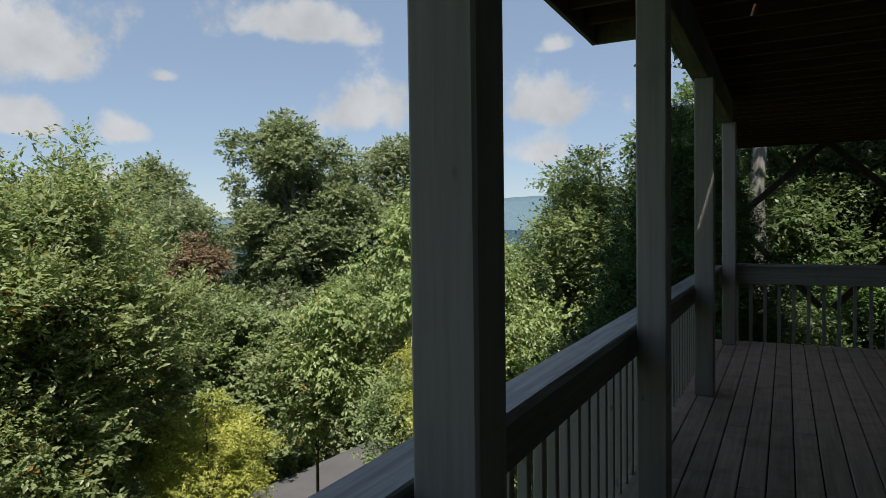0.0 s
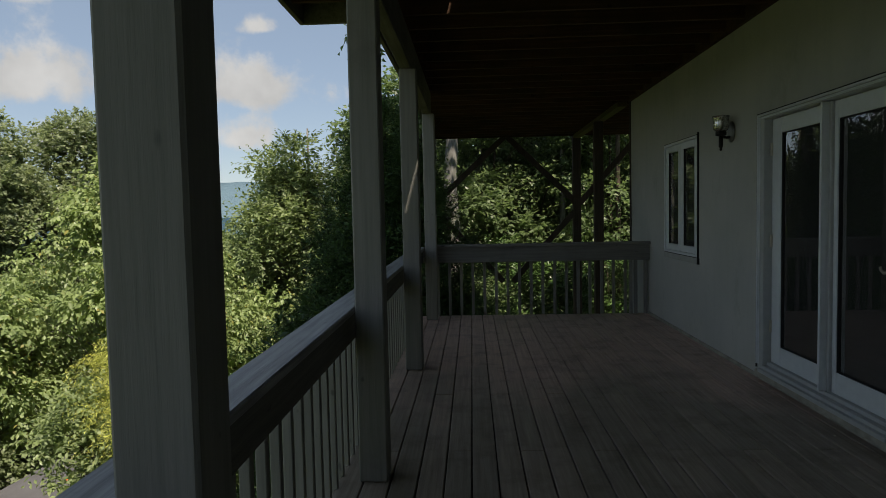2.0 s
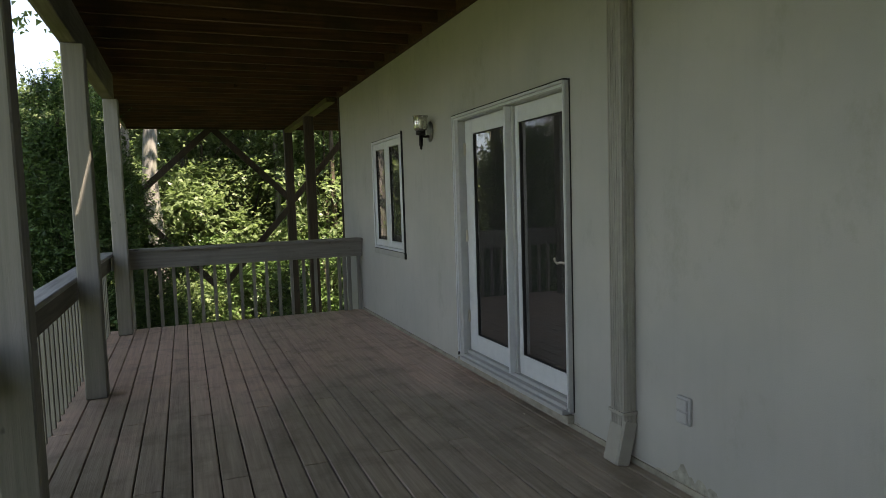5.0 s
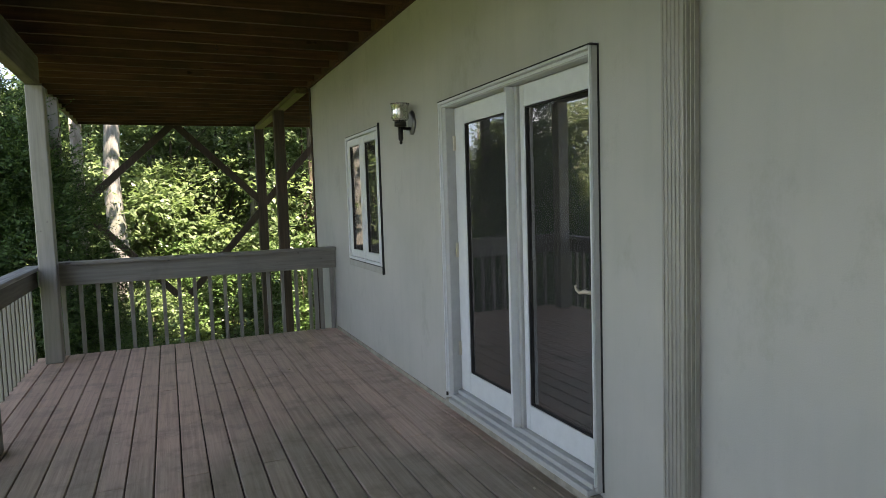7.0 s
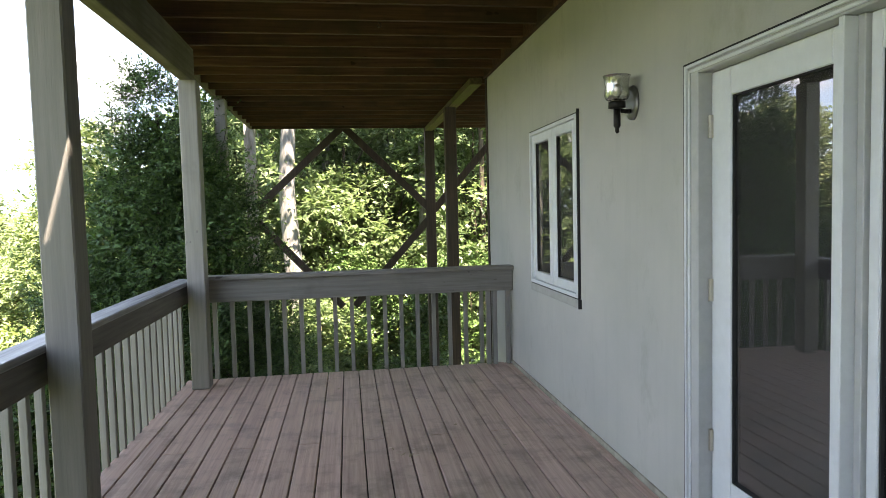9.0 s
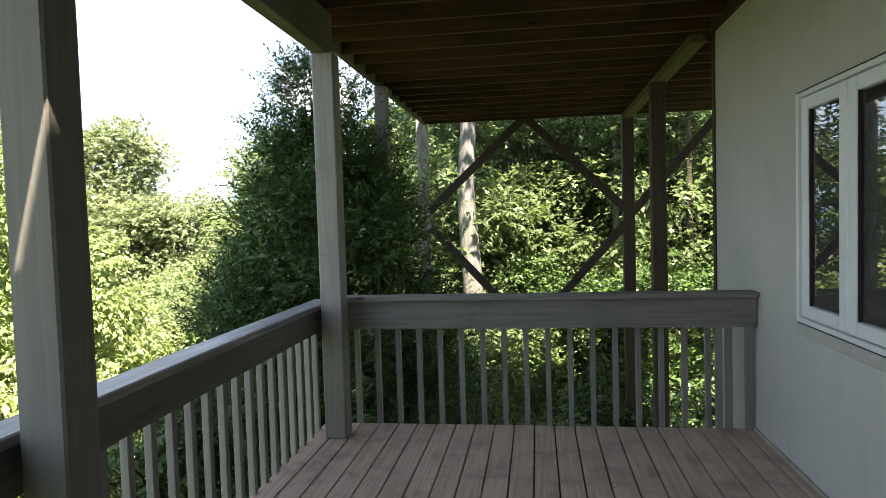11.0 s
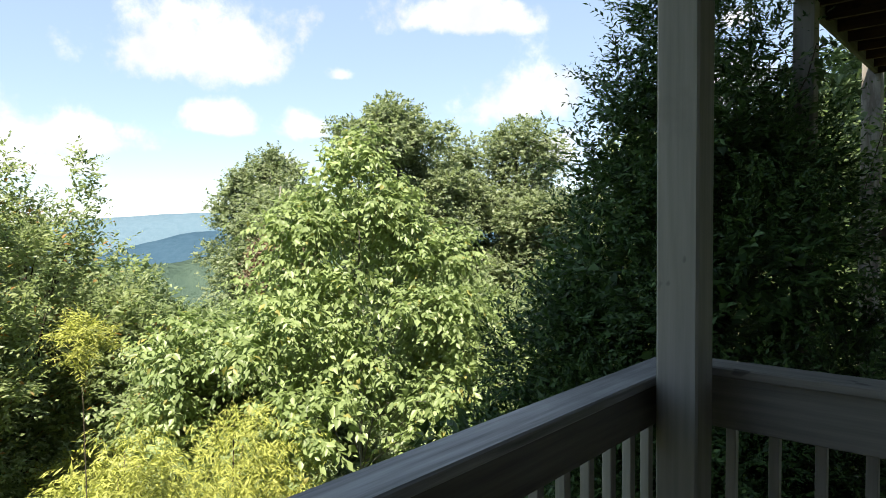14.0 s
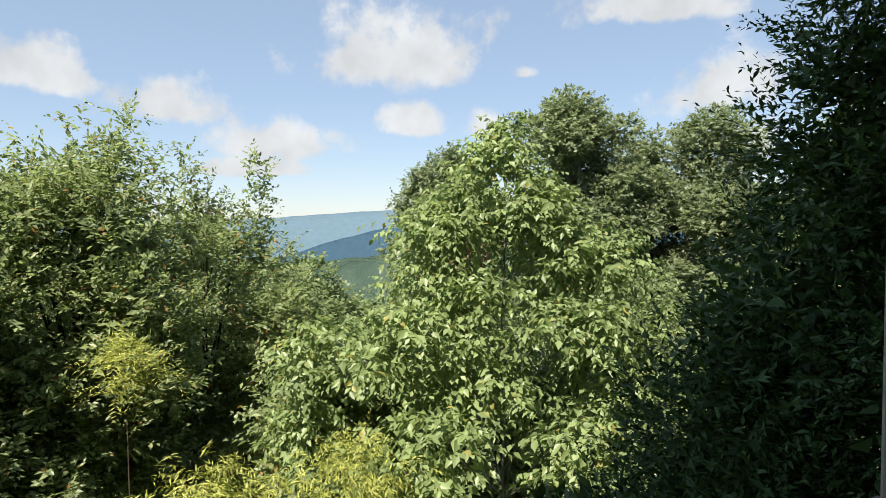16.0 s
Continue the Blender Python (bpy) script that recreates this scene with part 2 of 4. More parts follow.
def earth():
    m, nt, b = nodes("hillside", 0.95, 0.1)
    big = noise_node(nt, position(nt), 0.35, 6, 0.6)
    col = ramp(nt, big, [(0.35, (0.035, 0.045, 0.018)), (0.5, (0.06, 0.085, 0.025)), (0.7, (0.085, 0.11, 0.035))])
    fine = noise_node(nt, position(nt), 7.0, 5, 0.7)
    col = mix(nt, 1.0, col, ramp(nt, fine, [(0.3, (0.6, 0.6, 0.6)), (0.7, (1.3, 1.3, 1.2))]), "MULTIPLY")
    nt.links.new(col, b.inputs["Base Color"])
    bump(nt, b, fine, 0.8, 0.08)
    return m


def asphalt():
    m, nt, b = nodes("asphalt", 0.9, 0.2)
    n = noise_node(nt, position(nt), 60, 4, 0.7)
    big = noise_node(nt, position(nt), 0.6, 4, 0.6)
    col = mix(nt, 1.0, ramp(nt, n, [(0.3, (0.06, 0.06, 0.065)), (0.7, (0.10, 0.10, 0.105))]),
              ramp(nt, big, [(0.3, (0.85, 0.85, 0.85)), (0.7, (1.1, 1.1, 1.1))]), "MULTIPLY")
    nt.links.new(col, b.inputs["Base Color"])
    bump(nt, b, n, 0.4, 0.01)
    return m


def bark(name, dark, light):
    m, nt, b = nodes(name, 0.95, 0.1)
    n = noise_node(nt, position(nt, (9, 9, 1.6)), 2.0, 6, 0.65)
    spots = noise_node(nt, position(nt), 1.6, 4, 0.6)
    col = ramp(nt, n, [(0.35, dark), (0.65, light)])
    col = mix(nt, ramp(nt, spots, [(0.5, (0, 0, 0)), (0.7, (0.5, 0.5, 0.5))]), col, (0.10, 0.12, 0.07))
    nt.links.new(col, b.inputs["Base Color"])
    bump(nt, b, n, 0.8, 0.02)
    return m


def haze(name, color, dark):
    """Far wooded ridges, the blue of hazy air painted into their colour."""
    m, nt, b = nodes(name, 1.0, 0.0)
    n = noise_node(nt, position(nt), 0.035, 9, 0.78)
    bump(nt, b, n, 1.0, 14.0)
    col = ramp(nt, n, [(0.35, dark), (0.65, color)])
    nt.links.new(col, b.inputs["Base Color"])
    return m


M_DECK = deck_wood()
# Side boards are darker than the boards across the end.
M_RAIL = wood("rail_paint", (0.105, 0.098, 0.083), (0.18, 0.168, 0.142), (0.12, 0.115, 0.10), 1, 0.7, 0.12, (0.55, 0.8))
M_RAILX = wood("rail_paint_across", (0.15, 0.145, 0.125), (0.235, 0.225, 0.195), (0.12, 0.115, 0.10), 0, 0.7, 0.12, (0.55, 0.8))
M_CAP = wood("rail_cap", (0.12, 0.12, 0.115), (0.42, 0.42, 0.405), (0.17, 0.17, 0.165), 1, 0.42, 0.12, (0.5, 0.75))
M_POST = wood("post_paint", (0.20, 0.195, 0.17), (0.27, 0.26, 0.23), (0.16, 0.15, 0.13), 2, 0.72, 0.10, (0.6, 0.85))
M_JOIST = wood("joists", (0.055, 0.028, 0.016), (0.12, 0.062, 0.034), (0.05, 0.035, 0.02), 0, 0.8, 0.2)
M_UPPER = wood("upper_boards", (0.05, 0.032, 0.02), (0.10, 0.062, 0.038), (0.045, 0.04, 0.025), 1, 0.85, 0.2)
M_BEAM = wood("beams", (0.10, 0.09, 0.07), (0.19, 0.175, 0.14), (0.09, 0.09, 0.05), 1, 0.8, 0.12)
M_MOSSY = wood("mossy_beam", (0.08, 0.06, 0.035), (0.16, 0.125, 0.07), (0.10, 0.11, 0.03), 1, 0.9, 0.15)
M_BRACE = wood("dark_timber", (0.035, 0.027, 0.02), (0.085, 0.06, 0.045), (0.05, 0.045, 0.03), 2, 0.85, 0.15)
M_PALEPOST = bark("lichened_post", (0.16, 0.14, 0.12), (0.36, 0.34, 0.30))
M_STUCCO = stucco()
M_FOOT = plain("foundation_band", (0.33, 0.31, 0.25), 0.9, 0.1, 0, 0.3, 9)
M_WHITE = plain("white_vinyl", (0.62, 0.65, 0.64), 0.4, 0.4, 0, 0.05)
M_TRIM = plain("grey_trim", (0.42, 0.43, 0.41), 0.5, 0.3, 0, 0.08)
M_SPOUT = plain("downspout_paint", (0.33, 0.32, 0.27), 0.4, 0.4, 0, 0.08)
M_GLASS = glass("pane_glass", dust_glare=0.03)
M_GASKET = plain("black_rubber", (0.025, 0.025, 0.024), 0.7, 0.2, 0, 0.2)
M_SILL = plain("sill_band", (0.37, 0.37, 0.325), 0.85, 0.15, 0, 0.1)
M_DARKMETAL = plain("bronze_metal", (0.02, 0.018, 0.016), 0.45, 0.5, 0.6, 0.2)
M_STEEL = plain("lamp_plate", (0.25, 0.25, 0.24), 0.35, 0.5, 0.8, 0.1)
M_BRASS = plain("satin_nickel", (0.55, 0.5, 0.4), 0.3, 0.5, 0.9, 0.1)
M_ROOM = plain("room_wall", (0.50, 0.47, 0.43), 0.9, 0.1)
M_ROOMFLOOR = wood("room_floor", (0.05, 0.02, 0.014), (0.10, 0.04, 0.027), (0.06, 0.03, 0.02), 1, 0.4, 0.1)
M_EARTH = earth()
M_ROAD = asphalt()
M_BARK = bark("grey_bark", (0.10, 0.095, 0.08), (0.26, 0.25, 0.22))
M_BARKDARK = bark("dark_bark", (0.035, 0.028, 0.02), (0.10, 0.08, 0.06))
M_BARKPALE = bark("pale_bark", (0.10, 0.098, 0.09), (0.20, 0.195, 0.18))
M_OAK = leaf("oak_leaves", (0.115, 0.16, 0.07), (0.262, 0.328, 0.158), 0.5)
M_FAROAK = leaf("far_leaves", (0.13, 0.165, 0.09), (0.255, 0.305, 0.175), 0.5)
M_CHERRY = leaf("cherry_leaves", (0.145, 0.19, 0.083), (0.30, 0.36, 0.18), 0.55, 0.35, (0.30, 0.16, 0.05))
M_DOGWOOD = leaf("dogwood_leaves", (0.15, 0.205, 0.08), (0.275, 0.355, 0.155), 0.45, 0.4, (0.29, 0.28, 0.09))
M_CEDAR = leaf("cedar_sprays", (0.016, 0.042, 0.013), (0.078, 0.15, 0.045), 0.2, 0.55)
M_GOLD = leaf("golden_threads", (0.20, 0.225, 0.05), (0.46, 0.485, 0.13), 0.4, 0.6)
M_FOREST = leaf("forest_leaves", (0.08, 0.125, 0.052), (0.175, 0.24, 0.115), 0.55, 0.4)
M_BROWN = leaf("withered_leaves", (0.12, 0.085, 0.055), (0.24, 0.172, 0.115), 0.4, 0.6)
M_RHODO = leaf("rhododendron_leaves", (0.025, 0.055, 0.015), (0.06, 0.11, 0.03), 0.15, 0.35)
M_SHRUB = leaf("shrub_leaves", (0.125, 0.175, 0.078), (0.27, 0.335, 0.165), 0.5)
# Aerial haze is painted into these three colours, bluest on the ridges.
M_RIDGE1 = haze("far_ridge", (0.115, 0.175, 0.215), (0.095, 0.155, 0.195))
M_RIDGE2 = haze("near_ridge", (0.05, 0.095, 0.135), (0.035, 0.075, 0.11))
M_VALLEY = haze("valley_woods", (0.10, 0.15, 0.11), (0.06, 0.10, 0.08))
M_CONE = plain("cone_orange", (0.75, 0.16, 0.03), 0.5, 0.4)


# ---- mesh helpers ----
def box(bm, x0, x1, y0, y1, z0, z1, bevel=0.0, m=None):
    verts = [bm.verts.new((x, y, z)) for x in (x0, x1) for y in (y0, y1) for z in (z0, z1)]
    faces = [bm.faces.new([verts[i] for i in q]) for q in ((0, 1, 3, 2), (4, 6, 7, 5), (0, 4, 5, 1), (2, 3, 7, 6), (0, 2, 6, 4), (1, 5, 7, 3))]
    if m is not None:
        for v in verts:
            v.co = m @ v.co
    if bevel:
        edges = list({e for f in faces for e in f.edges})
        bmesh.ops.bevel(bm, geom=edges, offset=bevel, segments=1, affect="EDGES", profile=0.5)
    return bm


def tube(bm, path, radii, sides=8, cap=True):
    """A tapered tube along points."""
    rings = []
    pts = [Vector(p) for p in path]
    for i, p in enumerate(pts):
        d = (pts[min(i + 1, len(pts) - 1)] - pts[max(i - 1, 0)]).normalized()
        a = d.orthogonal().normalized() if i == 0 else (a - d * a.dot(d)).normalized()
        b = d.cross(a)
        rings.append([bm.verts.new(p + radii[i] * (math.cos(t) * a + math.sin(t) * b)) for t in (2 * math.pi * k / sides for k in range(sides))])
    for r, q in zip(rings, rings[1:]):
        for k in range(sides):
            f = bm.faces.new((r[k], r[(k + 1) % sides], q[(k + 1) % sides], q[k]))
            f.smooth = True
    if cap:
        bm.faces.new(rings[0][::-1])
        bm.faces.new(rings[-1])
    return bm


def mesh_of(name, bm, material):
    bmesh.ops.recalc_face_normals(bm, faces=bm.faces)
    me = bpy.data.meshes.new(name)
    bm.to_mesh(me)
    bm.free()
    me.materials.append(material)
    return me


def thing(name, bm, material, label="", category="", group="", kind=""):
    """A top-level object; bm None gives an Empty that carries parts."""
    ob = new(name, mesh_of(name, bm, material) if bm else None)
    return tagged(ob, label, category, group, kind)


def part(name, bm, material, parent, label=""):
    ob = new(name, mesh_of(name, bm, material))
    ob.parent = parent
    return tagged(ob, label)


def B(*args, **kw):
    return box(bmesh.new(), *args, **kw)


def arrays_mesh(name, verts, quads, material, smooth=False):
    me = bpy.data.meshes.new(name)
    me.vertices.add(len(verts))
    me.vertices.foreach_set("co", np.asarray(verts, np.float32).ravel())
    n = len(quads)
    k = quads.shape[1]
    me.loops.add(n * k)
    me.loops.foreach_set("vertex_index", np.asarray(quads, np.int32).ravel())
    me.polygons.add(n)
    me.polygons.foreach_set("loop_start", np.arange(0, n * k, k, dtype=np.int32))
    me.polygons.foreach_set("loop_total", np.full(n, k, np.int32))
    if smooth:
        me.polygons.foreach_set("use_smooth", np.ones(n, bool))
    me.update(calc_edges=True)
    me.materials.append(material)
    return me


# ---- the plan ----
WALL_X, WALL_END, NEAR_END = 2.40, 9.87, -4.0
POST_X0, POST_X1 = -0.557, -0.405
DECK_X0, DECK_Y1 = -0.655, 8.93
JOIST_Z, JOIST_TOP, BEAM_Z = 2.97, 3.205, 2.675
FAR_Y, RIM_X = 14.1, -0.70

# ---- house wall, with openings ----
DOOR_Y0, DOOR_Y1, DOOR_Z0, DOOR_Z1 = 3.745, 5.485, 0.10, 2.13
WIN_Y0, WIN_Y1, WIN_Z0, WIN_Z1 = 6.975, 8.115, 0.885, 2.145


def foot_stain(name, y0, y1, z1, seed):
    """A blotch of green-brown grime on the foot of the stucco, with a ragged outline."""
    rng = random.Random(seed)
    bm = bmesh.new()
    n = 26
    low = [bm.verts.new((WALL_X - 0.0025, y0 + (y1 - y0) * k / n, 0.02)) for k in range(n + 1)]
    high = [bm.verts.new((WALL_X - 0.0025, y0 + (y1 - y0) * k / n, 0.03 + z1 * math.sin(math.pi * k / n) * rng.uniform(0.15, 1.0))) for k in range(n + 1)]
    for k in range(n):
        bm.faces.new((low[k], low[k + 1], high[k + 1], high[k]))
    return thing(name, bm, M_GRIME, "green-brown grime on the foot of the stucco", "stain", kind="structure")


M_GRIME = plain("grime", (0.355, 0.35, 0.285), 0.95, 0.05, 0, 0.3, 22)


def house_wall():
    """The stucco wall in blocks round the door's and the window's opening."""
    bm = bmesh.new()
    x0, x1, top = WALL_X, WALL_X + 0.22, 6.4
    box(bm, x0, x1, NEAR_END, DOOR_Y0, 0.0, top)
    box(bm, x0, x1, DOOR_Y0, DOOR_Y1, DOOR_Z1, top)
    box(bm, x0, x1, DOOR_Y0, DOOR_Y1, 0.0, DOOR_Z0)
    box(bm, x0, x1, DOOR_Y1, WIN_Y0, 0.0, top)
    box(bm, x0, x1, WIN_Y0, WIN_Y1, WIN_Z1, top)
    box(bm, x0, x1, WIN_Y0, WIN_Y1, 0.0, WIN_Z0)
    box(bm, x0, x1, WIN_Y1, WALL_END, 0.0, top)
    box(bm, x0, x1, NEAR_END, WALL_END, -4.5, 0.0)
    ob = thing("wall_house", bm, M_STUCCO, "pale grey-green stucco house wall along the deck", "wall", kind="structure")
    return ob


house_wall()
for n, (a, b, z, k) in enumerate(((1.6, 2.6, 0.09, 1), (2.5, 3.0, 0.10, 2), (3.6, 4.4, 0.05, 3), (0.6, 1.5, 0.10, 4))):
    foot_stain("wall_stain", a, b, z, k)
thing("wall_house_end", B(WALL_X + 0.22, 9.0, WALL_END - 0.22, WALL_END, -4.5, 6.4), M_STUCCO, "stucco gable wall of the house", "wall", kind="structure")
thing("wall_house_back", B(9.0, 9.2, NEAR_END, WALL_END, -4.5, 6.4), M_STUCCO, "stucco back wall of the house", "wall", kind="structure")
# Added wall, never in view: keeps light off the near end of the deck.
thing("wall_near", B(-0.655, 9.0, NEAR_END - 0.22, NEAR_END, -4.5, 6.4), M_STUCCO, "unseen stucco wall added to darken the near end of the deck", "wall", kind="structure")
# Unseen slabs added to shade deck and cypress; the near one leaves a sun gap.
thing("house_roof", B(-1.5, 9.6, 4.6, WALL_END + 0.6, 6.4, 6.6, bevel=0.02), M_BRACE, "unseen roof slab added to shade the upper deck and cypress", "roof", kind="structure")
thing("house_roof_near", B(0.9, 9.6, NEAR_END - 0.5, 4.598, 6.4, 6.6, bevel=0.02), M_BRACE, "unseen roof slab, set back to let sun reach one gap", "roof", kind="structure")
thing("room_floor", B(2.62, 9.0, NEAR_END, WALL_END - 0.22, 0.05, 0.12), M_ROOMFLOOR, "dark red-brown wooden floor inside the house", "floor", kind="structure")
thing("room_ceiling", B(2.62, 9.0, NEAR_END, WALL_END - 0.22, 2.55, 2.6), M_ROOM, "dim ceiling inside the house", "ceiling", kind="structure")
thing("room_wall", B(6.4, 6.5, NEAR_END, WALL_END - 0.22, 0.12, 2.55), M_ROOM, "dim inner wall of the room", "wall", kind="structure")


# ---- upper deck: the ceiling over the walk ----
def upper_deck():
    bm = bmesh.new()
    y = NEAR_END
    while y < FAR_Y - 0.1:
        x0 = -1.23 if y < 5.25 else RIM_X + 0.002
        box(bm, x0, WALL_X - 0.041 if y < WALL_END else 3.8, y, y + 0.038, JOIST_Z, JOIST_TOP)
        y += 0.406
    return thing("ceiling", bm, M_JOIST, "open red-brown joists of the upper deck", "ceiling", kind="structure")


def upper_boards():
    bm = bmesh.new()
    x, k = -1.27, 0
    while x < 3.8:
        y0 = NEAR_END if x < WALL_X - 0.1 else WALL_END
        y1 = 5.32 if x < RIM_X - 0.03 else FAR_Y
        cuts = [y0, y1]
        slots = [(3.1 + 0.1 * (k % 5), 4.0 - 0.05 * (k % 4))] if k % 2 and 0.12 < x < 1.4 else []
        if abs(x + 0.15) < 0.03:
            slots = [(4.95, 5.26)]
        if k % 2 and x < 2.2:
            slots.append((8.6 + 0.1 * (k % 5), 9.3))
            slots.append((10.6 + 0.15 * (k % 4), 11.9))
        for slot in slots:
            if y0 < slot[0] and slot[1] < y1:
                cuts[-1:] = [slot[0], slot[1], y1]
        for j, (a, b) in enumerate(zip(cuts, cuts[1:])):
            box(bm, x, x + ((0.108 if abs(x + 0.15) < 0.03 and a < 5 else 0.131) if j % 2 else 0.1405), a, b, JOIST_TOP + 0.001 + 0.0008 * (k % 2), JOIST_TOP + 0.036)
        x += 0.14
        k += 1
    return thing("ceiling_boards", bm, M_UPPER, "weathered brown boards of the upper deck seen from below", "ceiling", kind="structure")


upper_deck()
upper_boards()
thing("rim_outer_near", B(-1.27, -1.232, NEAR_END, 5.32, JOIST_Z - 0.06, JOIST_TOP, bevel=0.004), M_BEAM, "grey rim board of the upper deck's overhang", "rim board", kind="structure")
thing("rim_step", B(-1.231, RIM_X - 0.001, 5.282, 5.32, JOIST_Z - 0.06, JOIST_TOP, bevel=0.004), M_BEAM, "grey rim board where the upper deck steps back", "rim board", kind="structure")
thing("rim_outer_far", B(RIM_X - 0.038, RIM_X, 5.321, FAR_Y, JOIST_Z - 0.02, JOIST_TOP, bevel=0.004), M_BEAM, "grey rim board along the upper deck", "rim board", kind="structure")
thing("rim_end", B(RIM_X - 0.038, 3.8, FAR_Y + 0.001, FAR_Y + 0.039, JOIST_Z - 0.02, JOIST_TOP, bevel=0.004), M_JOIST, "brown rim board at the upper deck's end", "rim board", kind="structure")
thing("beam_outer", B(-0.55, -0.45, NEAR_END, 8.74, BEAM_Z, JOIST_Z - 0.002, bevel=0.006), M_BEAM, "grey painted beam on the deck posts", "beam", kind="structure")
thing("beam_inner", B(2.22, 2.36, 9.9, FAR_Y, JOIST_Z - 0.075, JOIST_Z - 0.002, bevel=0.006), M_MOSSY, "mossy beam on the far timber posts", "beam", kind="structure")
thing("ledger", B(WALL_X - 0.04, WALL_X - 0.002, NEAR_END, WALL_END, JOIST_Z - 0.02, JOIST_TOP - 0.001), M_JOIST, "brown ledger strip where joists meet the stucco", "ledger", kind="structure")

# ---- deck floor ----
deck_floor = thing("floor", B(DECK_X0 + 0.02, WALL_X, NEAR_END, DECK_Y1 - 0.02, -0.28, -0.045), M_BRACE, "stained deck floor of long boards", "floor", kind="structure")
thing("deck_rim_side", B(DECK_X0 - 0.02, DECK_X0 + 0.018, NEAR_END, DECK_Y1 + 0.02, -0.28, -0.03, bevel=0.004), M_RAIL, "grey rim board along the deck's open side", "rim board", kind="structure")
thing("deck_rim_end", B(DECK_X0 + 0.02, WALL_X, DECK_Y1 - 0.018, DECK_Y1 + 0.02, -0.28, -0.03, bevel=0.004), M_RAILX, "grey rim board at the deck's far end", "rim board", kind="structure")




# ---- posts ----
def deck_post(y):
    bm = B(POST_X0, POST_X1, y, y + 0.152, 0.0, BEAM_Z, bevel=0.008)
    return thing("deck_post", bm, M_POST, "grey-painted square timber post on the deck, knotty and checked", "post", "posts along the deck")


POST_Y = (-1.40, 1.15, 3.45, 5.885, 8.575)
for y in POST_Y:
    deck_post(y)


# ---- railings ----
def settle(bm):
    """The old side rail has sunk a little towards the near end of the deck."""
    bmesh.ops.bisect_plane(bm, geom=bm.verts[:] + bm.edges[:] + bm.faces[:], plane_co=(0, 7.0, 0), plane_no=(0, 1, 0))
    for v in bm.verts:
        v.co.z -= 0.006 * max(0.0, 7.0 - v.co.y)
    return bm


def side_railing():
    ob = thing("railing", None, None, "grey-painted wooden railing along the deck's open side", "railing")
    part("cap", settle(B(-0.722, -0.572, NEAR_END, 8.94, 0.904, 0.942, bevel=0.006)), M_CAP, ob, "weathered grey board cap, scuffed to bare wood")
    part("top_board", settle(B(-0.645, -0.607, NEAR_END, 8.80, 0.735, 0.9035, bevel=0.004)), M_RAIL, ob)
    me = mesh_of("baluster", B(-0.019, 0.019, -0.019, 0.019, -0.16, 0.82, bevel=0.003), M_POST)
    y = NEAR_END + 0.1
    while y < 8.85:
        b = new("baluster", me)
        b.parent = ob
        b.location = (-0.676, y, -0.006 * max(0.0, 7.0 - y))
        y += 0.1583
    return ob


def end_railing():
    ob = thing("railing", None, None, "grey-painted wooden railing across the deck's far end", "railing")
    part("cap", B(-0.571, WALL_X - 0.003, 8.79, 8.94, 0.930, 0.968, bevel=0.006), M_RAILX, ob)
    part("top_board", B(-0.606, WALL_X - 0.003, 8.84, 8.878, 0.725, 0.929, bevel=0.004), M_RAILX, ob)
    me = mesh_of("baluster", B(-0.019, 0.019, -0.019, 0.019, -0.16, 0.86, bevel=0.003), M_POST)
    for k in range(17):
        b = new("baluster", me)
        b.parent = ob
        b.location = (-0.413 + 0.1575 * k, DECK_Y1 + 0.041, 0)
    for x in (2.16, 2.225, 2.355):
        part("end_post", B(x - 0.022, x + 0.022, 8.881, 8.92, 0.0, 0.88, bevel=0.003), M_POST, ob)
    return ob


side_railing()
end_railing()


# ---- far timber frame ----
def timber_post(x, y, z1, w=0.12):
    return thing("timber_post", B(x - w / 2, x + w / 2, y - w / 2, y + w / 2, -7.0, z1, bevel=0.006), M_BRACE,
                 "dark weathered timber post carrying the upper deck", "post", "posts of the far frame")


def brace(x0, z0, x1, z1, y):
    a, b = Vector((x0, y, z0)), Vector((x1, y, z1))
    d = b - a
    w = d.normalized()
    p = Vector((w.z, 0, -w.x))
    m = Matrix.Translation(a) @ Matrix(((p.x, 0, w.x), (0, 1, 0), (p.z, 0, w.z))).to_4x4()
    return thing("brace", B(-0.06, 0.06, -0.02, 0.02, 0, d.length, bevel=0.003, m=m), M_BRACE,
                 "dark diagonal timber brace of the far frame", "brace", "braces of the far frame")


timber_post(-0.68, 11.2, JOIST_Z - 0.02, 0.13).data.materials[0] = M_POST
timber_post(-0.76, FAR_Y + 0.13, JOIST_TOP, 0.17).data.materials[0] = M_PALEPOST
timber_post(2.30, FAR_Y + 0.13, JOIST_TOP, 0.165)
timber_post(4.6, FAR_Y + 0.13, JOIST_TOP, 0.165)
timber_post(2.25, 11.55, JOIST_Z - 0.076, 0.15)
for x0, z0, x1, z1 in ((0.83, 2.97, 2.26, 1.57), (0.78, 2.97, -0.68, 1.62), (2.25, 1.36, 0.92, -0.12), (-0.66, 1.38, 0.72, -0.12), (2.35, 1.52, 3.62, 2.95)):
    brace(x0, z0, x1, z1, FAR_Y + 0.07)


